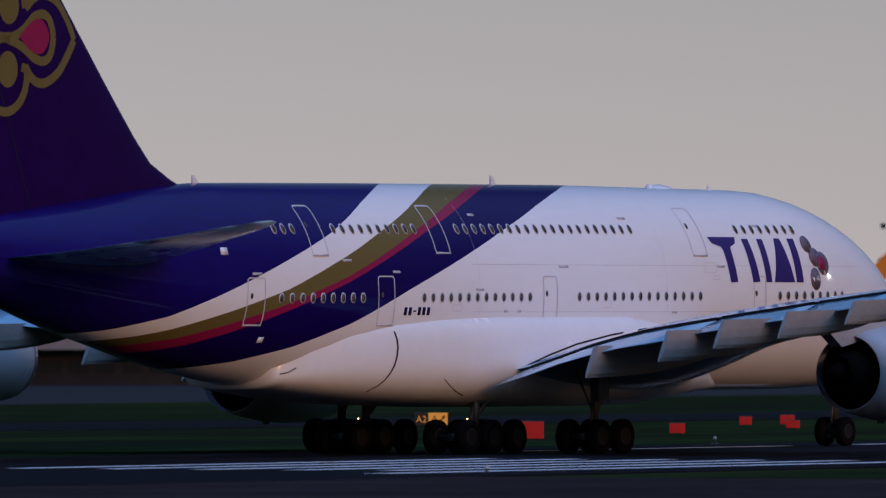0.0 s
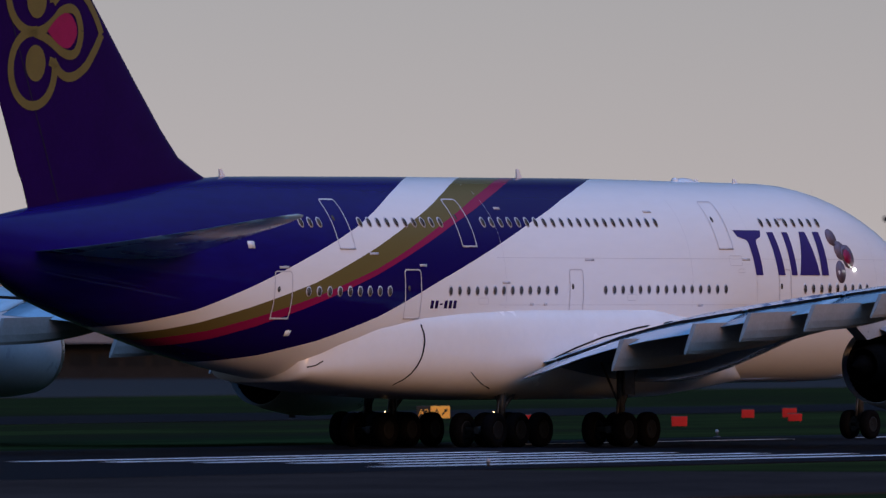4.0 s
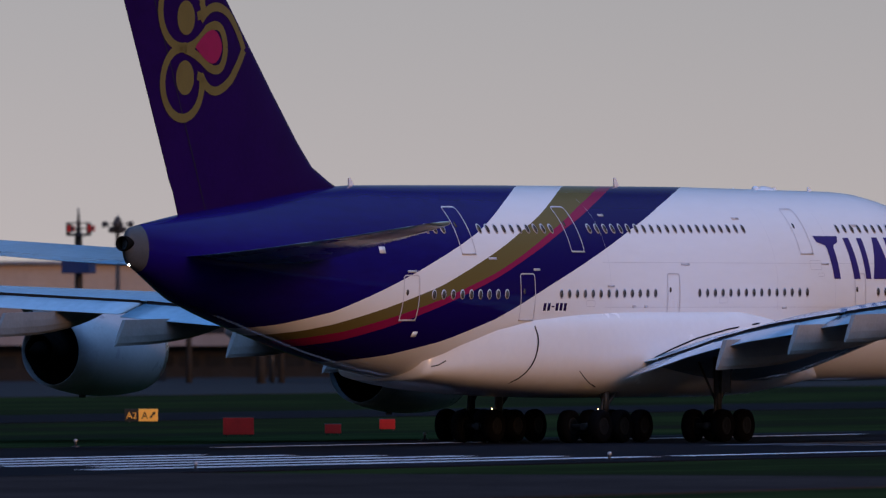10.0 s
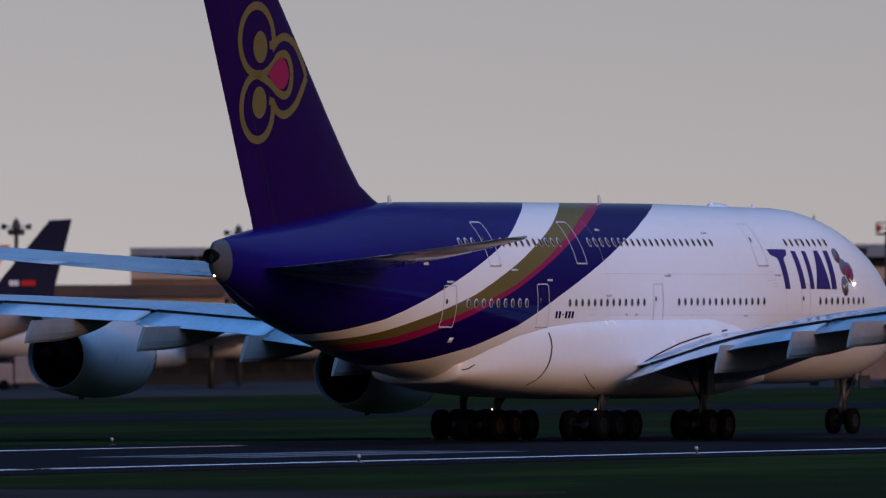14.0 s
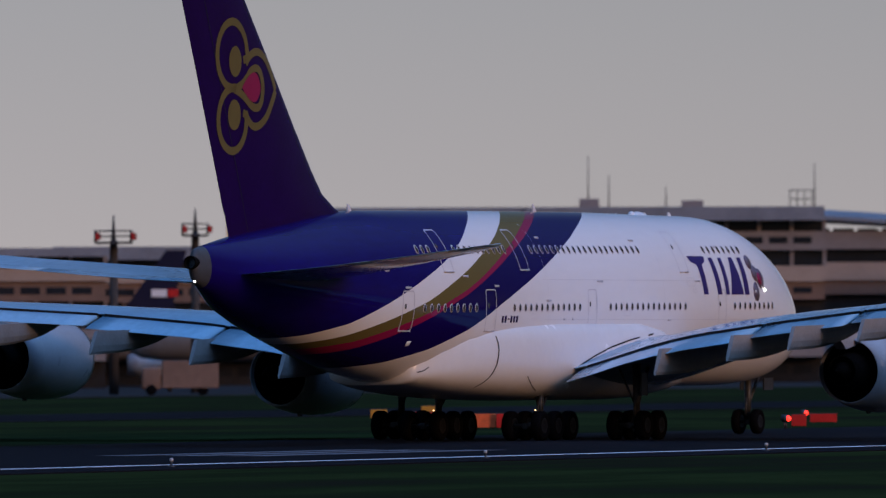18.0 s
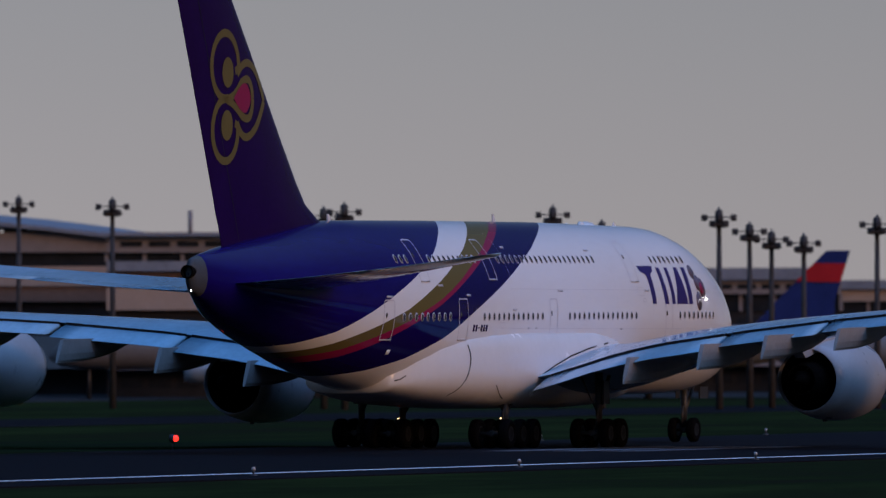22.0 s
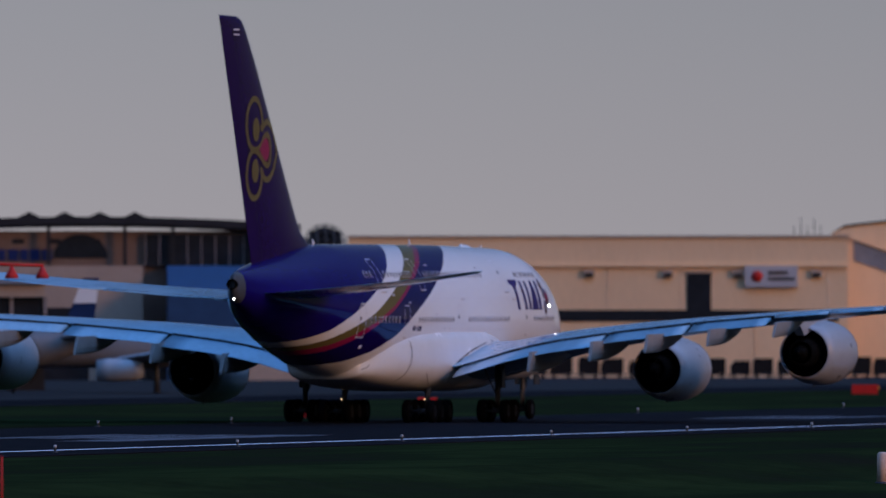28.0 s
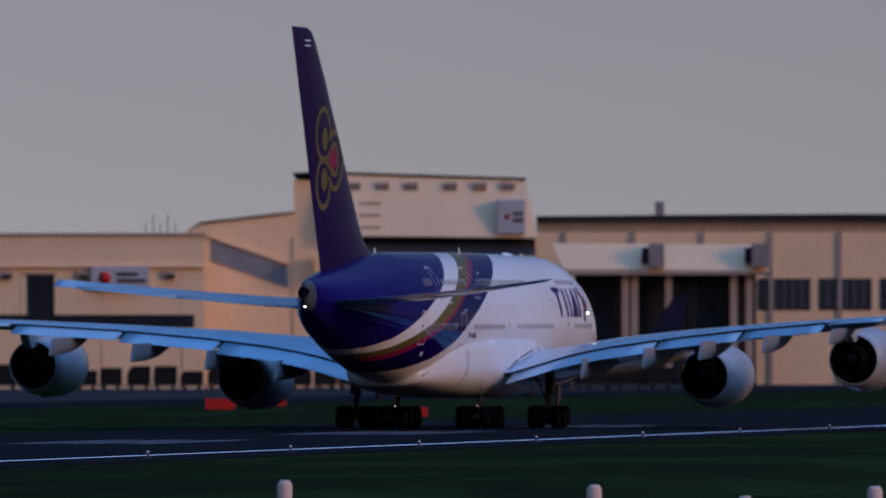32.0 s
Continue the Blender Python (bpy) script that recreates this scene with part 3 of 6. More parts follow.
# ---------------------------------------------------------------- hull details, right-hand side
for x0, x1, z0, z1 in ((-16.81, -15.73, 5.19, 7.04), (-8.27, -7.14, 5.18, 7.12), (3.68, 4.68, 5.33, 7.15), (19.74, 20.66, 5.35, 7.18),
                       (-12.45, -11.4, 7.94, 9.9), (-3.83, -2.8, 8.06, 9.96), (15.35, 16.45, 8.04, 10.0)):
    door = part("door", band_on_hull(rounded(x0, x1, z0, z1, 0.14), 0.055), M["outline"], jet, "cabin door with a pale painted outline")
    xm, zm = (x0 + x1) / 2, z0 + 0.62 * (z1 - z0)
    part("door_window", on_hull([(xm - 0.28 + 0.08 * math.cos(a), zm + 0.12 * math.sin(a)) for a in np.linspace(0, 2 * math.pi, 13)[:-1]], 0.012), M["glass"], door, "small dark door window")
    part("sill", on_hull([(x0, z0 - 0.03), (x1, z0 - 0.03), (x1, z0 + 0.04), (x0, z0 + 0.04)], 0.03), M["outline"], door)


def oval(x, z, rx, rz, n=14):
    return [(x + rx * math.cos(2 * math.pi * i / n), z + rz * math.sin(2 * math.pi * i / n)) for i in range(n)]


for x0, x1, count, z0, slope in ((-14.5, -13.3, 3, 9.05, .0052), (-10.54, -4.88, 10, 9.05, .0052), (-1.78, 11.1, 21, 9.05, .0052), (19.35, 23.86, 8, 9.05, .0052),
                                 (-14.69, -9.34, 9, 6.31, .004), (-5.04, 2.65, 13, 6.31, .004), (6.33, 15.53, 15, 6.31, .004), (21.77, 27.0, 9, 6.31, .004)):
    for x in np.linspace(x0, x1, count):
        x = float(x)
        z = z0 + slope * x
        pane = part("cabin_window", on_hull(oval(x, z, 0.115, 0.165), 0.016), M["glass"], jet)
        part("window_rim", on_hull(oval(x, z, 0.165, 0.215), 0.008), M["outline"], pane)

M["title"] = surface("title_violet_paint", (0.030, 0.014, 0.13), 0.35, scale=2, vary=0.12)
# lettering stands as plain purple blocks, the flower as discs
for rows in ([(8.82, 16.85, 19.0), (8.55, 17.05, 18.85), (8.4, 17.75, 18.35), (6.95, 17.95, 18.5)], [(8.75, 19.45, 19.95), (6.95, 19.7, 20.25)], [(8.75, 20.65, 21.1), (6.95, 20.75, 21.2)],
             [(8.78, 22.05, 22.5), (6.95, 21.4, 23.0)], [(8.78, 23.1, 23.6), (6.95, 23.15, 23.7)]):
    levels = np.array(rows[::-1])
    bm = bmesh.new()
    last = None
    for z in np.linspace(levels[0, 0], levels[-1, 0], 15):
        z, xl, xr = float(z), float(np.interp(z, levels[:, 0], levels[:, 1])), float(np.interp(z, levels[:, 0], levels[:, 2]))
        row = [bm.verts.new((x, -(hull_y(x, z) + 0.015), z)) for x in (xl, (xl + xr) / 2, xr)]
        if last:
            for k in (0, 1):
                bm.faces.new((last[k], last[k + 1], row[k + 1], row[k]))
        last = row
    part("title_block", bm, M["title"], jet, "plain purple block of the airline title")
M["petal"] = surface("grey_violet_paint", (0.13, 0.10, 0.14), 0.4, scale=2, vary=0.2)
for x, z, rx, rz, m in ((24.55, 8.55, .42, .36, "petal"), (25.0, 8.0, .5, .4, "petal"), (24.75, 7.1, .42, .48, "petal"), (25.55, 7.75, .52, .5, "petal"), (25.5, 7.75, .3, .3, "magenta")):
    part("flower_disc", on_hull(oval(x, z, rx, rz, 20), 0.012 if m == "petal" else 0.02), M[m], jet, "disc of the flower emblem")
for k in range(6):
    x = -6.45 + k * 0.325
    part("registration_bar", on_hull([(x, 5.58 if k != 2 else 5.72), (x + 0.2, 5.58 if k != 2 else 5.72), (x + 0.24, 5.9 if k != 2 else 5.78), (x + 0.04, 5.9 if k != 2 else 5.78)], 0.012), M["purple"], jet, "dark bar of the registration")
for x, z, w in ((-18.05, 8.08, .2), (-15.4, 4.62, .16)):
    part("marker_plate", on_hull([(x - w, z - w * .7), (x + w, z - w * .7), (x + w, z + w * .7), (x - w, z + w * .7)], 0.012), M["white"], jet, "small white marker plate")
# joint round the rear of the belly fairing and fine panel joints
part("fairing_joint", band_on_hull([(-7.16, 4.95), (-7.08, 4.6), (-7.06, 4.3), (-7.13, 3.95), (-7.25, 3.6), (-7.42, 3.3), (-7.62, 3.0), (-7.86, 2.76), (-8.15, 2.55)], 0.085, 0.02, closed=False, surface_y=fairing_y), M["gap"], jet, "dark curved joint of the fairing")
part("fairing_joint", band_on_hull([(-3.75, 3.05), (-3.2, 2.8), (-2.5, 2.56), (-1.6, 2.36)], 0.035, 0.015, closed=False, surface_y=fairing_y), M["gap"], jet, "fine dark joint of the fairing")
part("root_fillet_edge", band_on_hull([(2.0, 3.58), (3.5, 3.97), (5.5, 4.4), (8.2, 4.78), (10.7, 5.0), (12.9, 5.18)], 0.07, 0.02, closed=False, surface_y=fairing_y), M["gap"], jet, "dark edge of the wing root fillet")
part("access_handle", band_on_hull([(-13.3, 3.28), (-12.95, 3.34), (-12.6, 3.52)], 0.05, 0.02, closed=False, surface_y=lambda x, z: max(fairing_y(x, z), hull_y(x, z))), M["gap"], jet, "dark curved panel edge")
for x in (-1.0, 13.0, 18.0, 28.0):
    part("panel_joint", band_on_hull([(x, z) for z in np.linspace(5.6, 10.6, 16)], 0.014, 0.006, closed=False), M["outline"], jet, "fine panel joint")
for z in (7.62, 5.72):
    part("panel_joint", band_on_hull([(x, z) for x in np.linspace(-1.5, 29.5, 40)], 0.016, 0.005, closed=False), M["outline"], jet, "fine lengthwise panel joint")
# aerials along the crown
for x, h in ((-15.8, 0.30), (5.43, 0.36), (22.0, 0.18), (19.0, 0.12)):
    z = hull_at(x)[0]
    part("aerial", loft([[(x - .25, -w, z - .1), (x + .2, -w, z - .1), (x - .12, -w * .5, z + h), (x - .28, -w * .5, z + h)] for w in (0.04, -0.04)]), M["white"], jet, "small blade aerial", smooth=False)
for x, w in ((14.2, .12), (15.3, .16), (17.2, .9)):
    part("dome", ball((x, 0, hull_at(x)[0] - 0.02), w * .35 if w < .5 else 0.18), M["white"], jet)
part("satellite_fairing", loft([[(17.9 + 1.0 * math.cos(a) * s, 0.5 * math.sin(a) * s, hull_at(17.9)[0] - 0.1 + 0.26 * (1 - s * s)) for a in np.linspace(0, 2 * math.pi, 17)[:-1]] for s in (1.0, .8, .5, .15)]), M["white"], jet, "low white aerial fairing")
# lamps
part("nose_lamp", ball((25.95, -(hull_y(25.95, 7.2) + 0.02), 7.2), 0.05), M["lamp"], jet, "bright lamp on the forward hull")
part("tail_lamp", ball((-32.5, 0, 7.45), 0.05), M["lamp"], jet, "white tail lamp")

# fin emblem: gold ribbons and plain gold and magenta shapes
def arc(cx, cz, rx, rz, a0, a1, n=26):
    return [(cx + rx * math.cos(radians(a0 + (a1 - a0) * i / n)), cz + rz * math.sin(radians(a0 + (a1 - a0) * i / n))) for i in range(n + 1)]


def bow(a, b, c, n=18):
    return [((1 - t) ** 2 * a[0] + 2 * t * (1 - t) * b[0] + t * t * c[0], (1 - t) ** 2 * a[1] + 2 * t * (1 - t) * b[1] + t * t * c[1]) for t in (i / n for i in range(n + 1))]


for side in (-1, 1):
    squeeze = lambda pts: [(x, 16.1 + (z - 16.1) * 0.88) for x, z in pts]
    for path in (arc(-29.22, 14.68, 1.36, 1.42, 78, 372), arc(-29.28, 17.62, 1.5, 1.5, -78, -372),
                 squeeze(bow((-27.95, 14.9), (-27.2, 13.5), (-25.75, 14.75)) + bow((-25.75, 14.75), (-25.2, 15.4), (-24.72, 16.1))),
                 squeeze(bow((-24.72, 16.1), (-25.1, 17.1), (-25.75, 17.7)) + bow((-25.75, 17.7), (-27.0, 18.5), (-27.95, 17.4))),
                 squeeze(bow((-29.1, 16.1), (-28.3, 16.15), (-27.5, 17.0)) + bow((-27.5, 17.0), (-26.3, 17.6), (-26.15, 16.2))),
                 squeeze(bow((-29.1, 16.05), (-28.3, 15.9), (-27.5, 15.3)) + bow((-27.5, 15.3), (-26.3, 14.7), (-26.15, 16.2))),
                 bow((-28.2, 15.0), (-27.6, 14.9), (-27.9, 14.4), 8), bow((-28.2, 17.4), (-27.5, 17.5), (-27.9, 18.0), 8)):
        part("emblem_band", band_on_hull([(a + 0.45, b + 0.1) for a, b in path], 0.36, 0.02, side, False, fin_y), M["gold"], fin, "gold band of the fin emblem")
    for cx, cz in ((-28.55, 15.0), (-28.5, 17.42)):
        bm = bmesh.new()
        pts = arc(cx - 0.05, cz, 0.62, 0.70, 0, 360, 24)[:-1]
        vs = [bm.verts.new((x, side * (fin_y(x, z) + 0.02), z)) for x, z in pts]
        bm.faces.new(vs)
        part("emblem_disc", bm, M["gold"], fin, "gold disc of the fin emblem")
    tear = bow((-28.35, 16.15), (-27.3, 17.15), (-26.75, 16.75), 10) + bow((-26.75, 16.75), (-26.1, 16.15), (-26.8, 15.6), 10)[1:] + bow((-26.8, 15.6), (-27.3, 15.25), (-28.35, 16.15), 10)[1:-1]
    bm = bmesh.new()
    bm.faces.new([bm.verts.new((x, side * (fin_y(x, z) + 0.03), z)) for x, z in [(a + 0.45, b + 0.1) for a, b in tear]])
    part("emblem_tear", bm, M["magenta"], fin, "magenta drop of the fin emblem")
for z in (22.9, 23.2):
    part("fin_flag_stripe", band_on_hull([(-32.9, z), (-32.3, z), (-31.8, z)], 0.09, 0.02, -1, False, fin_y), M["white"], fin, "small white stripe of the fin flag")
part("rudder_joint", band_on_hull([(-27.0 - 0.44 * (z - 9.6), z) for z in np.linspace(9.7, 23.4, 30)], 0.05, 0.012, -1, False, fin_y), M["gap"], fin, "dark rudder hinge joint")

# small stencils and service panels on the right flank
for x, z, w, h in ((5.3, 7.55, .35, .05), (-1.0, 6.62, .28, .05), (-6.9, 7.3, .25, .05), (10.9, 9.55, .3, .05), (-0.2, 9.62, .22, .05), (0.9, 5.75, .12, .06), (1.9, 5.75, .12, .06), (17.3, 7.6, .3, .05), (13.6, 5.7, .2, .05), (21.0, 9.3, .2, .05),
                   (-10.2, 7.75, .3, .05), (-16.2, 7.2, .3, .05)):
    part("stencil", on_hull([(x - w, z - h), (x + w, z - h), (x + w, z + h), (x - w, z + h)], 0.009), M["outline"], jet, "small grey stencil")
for x0, x1, z0, z1 in ((16.0, 16.95, 7.35, 7.75), (16.6, 17.1, 7.05, 7.2), (8.0, 8.7, 5.9, 6.15), (-3.0, -2.3, 5.75, 6.0)):
    part("service_panel", band_on_hull(rounded(x0, x1, z0, z1, 0.06), 0.02, 0.008), M["outline"], jet, "outlined service panel")


# ---------------------------------------------------------------- ground
def grass_material(name, a, b, c):
    n = Nodes(name)
    big = n.noise(n.coords((0.5, 1.6, 1)), 0.045, 7, 0.65)
    small = n.noise(n.coords((1, 1, 1)), 0.55, 5, 0.65)
    col = n.ramp(big, [(0.36, a), (0.5, b), (0.60, c)])
    col = n.mix(n.math("MULTIPLY", small, 0.75), col, tuple(v * 0.45 for v in b))
    n.set(Base_Color=col, Roughness=0.95, Specular_IOR_Level=0.0)
    n.bump(small, 0.5, 0.3)
    return n.mat


M["grass"] = grass_material("dry_autumn_grass", (0.021, 0.019, 0.013), (0.020, 0.028, 0.011), (0.032, 0.046, 0.015))
M["asphalt"] = surface("worn_asphalt", (0.009, 0.009, 0.012), 0.9, scale=0.08, vary=0.3, bump=0.1, fine=14, spec=0.02)
M["concrete"] = surface("apron_asphalt", (0.030, 0.029, 0.030), 0.9, scale=0.05, vary=0.2, fine=12, spec=0.05)
M["line"] = surface("road_marking_white", (0.72, 0.72, 0.74), 0.8, scale=0.8, vary=0.3, spec=0.1)


def slab(name, x0, x1, y0, y1, top, thick, material, kind="structure", label=""):
    ob = link_mesh(name, box(x0, x1, y0, y1, top - thick, top), material, False)
    return tagged(ob, label, kind=kind)


bm = bmesh.new()
xs = [-4000, -1500, -300, 100, 340, 400, 440, 480] + list(range(520, 1400, 40)) + [1800, 2600, 5200]
ys = [-4600, -1500, -600, -300, -200, -150, -120, -100, -90, -84, -80, -76, -72, -69, -66, -60, -40, -20, 0, 40, 200, 900, 4600]
# beyond the shoulder the verge falls away by a metre towards the fence
verge = [[bm.verts.new((x, y, -0.05 - 1.05 * min(1, max(0, (-66 - y) / 8)) * min(1, max(0, (x - 420) / 60)))) for y in ys] for x in xs]
for a, b in zip(verge, verge[1:]):
    for k in range(len(ys) - 1):
        bm.faces.new((a[k], b[k], b[k + 1], a[k + 1]))
ground = tagged(link_mesh("ground", bm, M["grass"]), "dull green and brown airfield grass", kind="structure")
slab("runway", -900, 2900, -36, 11, 0.0, 0.4, M["asphalt"], label="dark worn asphalt runway")
slab("taxiway", -900, 2900, 78, 104, -0.02, 0.3, M["asphalt"], label="grey asphalt taxiway between strips of grass")
slab("cargo_apron", 1120, 2900, 104.2, 189.8, -0.02, 0.3, M["concrete"], label="dull concrete apron before the cargo buildings")
slab("apron", -900, 2900, 190, 900, -0.02, 0.3, M["concrete"], label="pale concrete apron before the terminals")


# ---------------------------------------------------------------- runway markings and lamps
M["worn_line"] = surface("worn_touchdown_paint", (0.13, 0.13, 0.145), 0.85, scale=0.5, vary=0.5, spec=0.05)


def stripe(x0, x1, y0, y1, name="runway_marking", m="line", z=0.004):
    ob = link_mesh(name, box(x0, x1, y0, y1, z - 0.03, z), M[m], False)
    return tagged(ob, "worn white paint on the asphalt", kind="structure")


M["orange_line"] = surface("orange_marking", (0.42, 0.10, 0.03), 0.7, scale=1, vary=0.3)
stripe(372, 2600, -29.9, -29.0, "edge_line")
for i in range(6):
    stripe(338 if i else 331, 370, -30.0 + i * 4.05, -28.9 + i * 4.05)
for x0, x1 in ((392, 414), (420, 446)):
    stripe(x0, x1, 3.4, 4.3)
for x, y in [(x, y) for x in (405, 482) for y in (-19.6, -16.6, -13.6)] + [(x, y) for x in (653, 732, 800, 948, 1010, 1060) for y in (-14.6, -11.6, -8.6)]:
    stripe(x, x + 24, y, y + 1.9, m="worn_line")
stripe(786, 824, -19.0, -15.6, m="worn_line")
bm = bmesh.new()
for a, b in (((334.1, -15.1), (317.1, -32.1)),):
    pts = [Vector((*a, 0.006)), Vector((*b, 0.006))]
    d = Vector((0.7, -0.7, 0)) * 0.35
    bm.faces.new([bm.verts.new(p) for p in (pts[0] + d.cross(Vector((0, 0, 1))) , pts[0] - d.cross(Vector((0, 0, 1))), pts[1] - d.cross(Vector((0, 0, 1))), pts[1] + d.cross(Vector((0, 0, 1))))])
tagged(link_mesh("taxi_line", bm, M["orange_line"], False), "faded orange guide line on the asphalt", kind="structure")
slab("runway_shoulder", 150, 326, -75, -36, -0.01, 0.3, surface("bare_earth_shoulder", (0.034, 0.026, 0.024), 0.95, scale=0.08, vary=0.45, bump=0.2, fine=9, spec=0.0), label="bare brown earth beside the runway end")

M["lens"] = surface("lamp_lens_glass", (0.42, 0.42, 0.44), 0.2, scale=4, vary=0.1)
M["red_paint"] = surface("red_paint", (0.50, 0.02, 0.015), 0.5, scale=2, vary=0.2)
M["orange_paint"] = surface("orange_fabric", (0.75, 0.14, 0.045), 0.7, scale=3, vary=0.2)
M["yellow_paint"] = surface("yellow_sign_face", (0.50, 0.24, 0.03), 0.5, scale=2, vary=0.12)


def edge_lamp():
    e = empty("edge_lamp", "small white glass runway edge lamp on a short stem", "lamp", "runway edge lamps")
    part("base", lathe([(0, 0.16), (0.04, 0.16), (0.06, 0.07)], axis="z", n=12), M["steel"], e)
    part("stem", rod((0, 0, 0.03), (0, 0, 0.24), 0.045, 0.06, 8), M["steel"], e)
    part("lens", lathe([(0.21, 0.06), (0.24, 0.08), (0.31, 0.075), (0.34, 0.03)], axis="z", n=12, caps=True), M["lens"], e, "clear glass lens")
    return e


first = edge_lamp()
first.matrix_basis = pose(390.4, -32.5, 0)
for k in range(-2, 30):
    if k:
        copy_thing(first, pose(390.4 + 28.55 * k, -32.5, -0.05 if k < -0 else -0.0))
for x in (391.3, 419, 446.2, 577.7, 633.5, 706, 740.6, 793, 821.5, 876, 903, 932, 1000, 1060, 1170):
    copy_thing(first, pose(x, 10.4, -0.0))


# ---------------------------------------------------------------- boxes and boards in the grass
def facing(x, y, az):
    """A pose whose x runs to the right and y away, seen from the camera's side."""
    return pose(x, y, -0.05, 0, 0, az - 90)


def marker_box(x, y, az, w, h, color="red_paint"):
    e = empty("marker_board", {"red_paint": "red rectangular marker board standing in the grass", "yellow_paint": "yellow guidance board standing in the grass", "orange_paint": "orange rectangular marker board standing in the grass"}[color], "board", "marker boards", facing(x, y, az))
    part("panel", box(-w / 2, w / 2, -0.12, 0.12, 0.08, h, 0.03), M[color], e, smooth=False)
    part("frame", box(-w / 2 - 0.03, w / 2 + 0.03, -0.09, 0.09, h - 0.01, h + 0.04), M["steel"], e, smooth=False)
    for s in (-1, 1):
        part("leg", rod((s * w * 0.38, 0, -0.02), (s * w * 0.38, 0, 0.12), 0.035), M["steel"], e)
    return e


for x, y, az, w, h, c in ((440.1, 28.2, 32.0, .75, .5, "red_paint"), (458.2, 36.4, 31.6, .75, .55, "red_paint"), (498.3, 56.9, 31.2, .65, .5, "red_paint"), (501.8, 56.5, 31, .75, .55, "red_paint"), (433.9, 29.4, 32.3, 1.4, .85, "red_paint"),
                          (483.2, 45, 30.9, .7, .45, "red_paint"), (708.4, 80, 25, .9, .5, "yellow_paint"), (666, 63.2, 25.6, 1.0, .6, "yellow_paint"),
                          (644.8, 50.5, 25.4, 2.6, .6, "red_paint"), (606.5, 29.8, 25.2, 1.28, .82, "red_paint"), (606.6, 28.5, 25, 1.2, .82, "orange_paint"), (606.8, 27.2, 24.9, 1.28, .82, "red_paint"),
                          (617, 14.7, 23.4, .8, .7, "red_paint"), (641.2, 23.7, 23.6, 1.5, .55, "red_paint"), (918.3, 51.7, 19.5, 1.6, .75, "red_paint"), (947.7, 18.7, 16.4, 1.6, 1.0, "red_paint"),
                          (1073, 103, 19.3, 1.1, .5, "yellow_paint"), (1309, 64.5, 13.5, 2.8, .9, "red_paint"), (1330, 73, 13.6, 1.2, .5, "yellow_paint"), (986.3, 29.8, 16.4, 1.5, .75, "red_paint"),
                          (1094, 52, 15.8, 1.5, .6, "red_paint"), (1253, 55.3, 13.5, 2.4, .95, "red_paint"), (1166, 19.5, 12.6, 1.1, .75, "red_paint"), (1135, 14.0, 12.6, 1.0, .75, "red_paint")):
    marker_box(x, y, az, w, h, c)


def text_part(words, size, m, parent, x, z):
    cu = bpy.data.curves.new("sign_text", "FONT")
    cu.body, cu.size, cu.extrude, cu.align_x = words, size, 0.01, "CENTER"
    cu.materials.append(m)
    ob = new("sign_text", cu)
    ob.parent = parent
    ob.matrix_basis = pose(x, -0.135, z, 90, 0, 0)
    return ob


board = empty("taxiway_sign", "black and yellow taxiway sign with lit lettering in grass", "sign", m=facing(491.8, 72, 32.85))
M["sign_black"] = surface("black_sign_face", (0.03, 0.025, 0.02), 0.5, scale=2, vary=0.2)
M["sign_yellow"] = glow("lit_yellow_sign_face", (0.85, 0.38, 0.05), 0.16)
part("black_panel", box(-0.86, -0.15, -0.12, 0.12, 0.08, 0.72, 0.02), M["sign_black"], board, smooth=False)
part("yellow_panel", box(-0.14, 0.86, -0.12, 0.12, 0.08, 0.72, 0.02), M["sign_yellow"], board, "lit yellow panel", smooth=False)
text_part("A2", 0.48, M["sign_yellow"], board, -0.5, 0.22)
text_part("A", 0.5, M["sign_black"], board, 0.18, 0.22)
part("arrow", loft([[(0.45, y, 0.25), (0.51, y, 0.25), (0.66, y, 0.45), (0.70, y, 0.40), (0.74, y, 0.58), (0.55, y, 0.53), (0.60, y, 0.49), (0.45, y, 0.30)] for y in (-0.14, -0.12)]), M["sign_black"], board, smooth=False)
for s in (-0.6, 0.6):
    part("leg", rod((s, 0, -0.02), (s, 0, 0.12), 0.04), M["steel"], board)

for x, y in ((610.9, 12.9), (609.5, 12.2), (646.5, 27.2), (652.7, 21.9), (661.0, 12.2), (690.0, 12.2)):
    e = empty("guard_lamp", "red glowing lamp on a short grey stand in grass", "lamp", "red guard lamps", pose(x, y, -0.05))
    part("stand", rod((0, 0, 0), (0, 0, 0.42), 0.05, 0.05, 8), M["steel"], e)
    part("housing", lathe([(-0.1, 0.2), (0.12, 0.2), (0.14, 0.1)], axis="y", n=14, origin=(0, 0, 0.55), caps=True), M["steel"], e)
    part("lens", ball((0, -0.14, 0.55), 0.16), M["redlamp"], e, "glowing red lens")


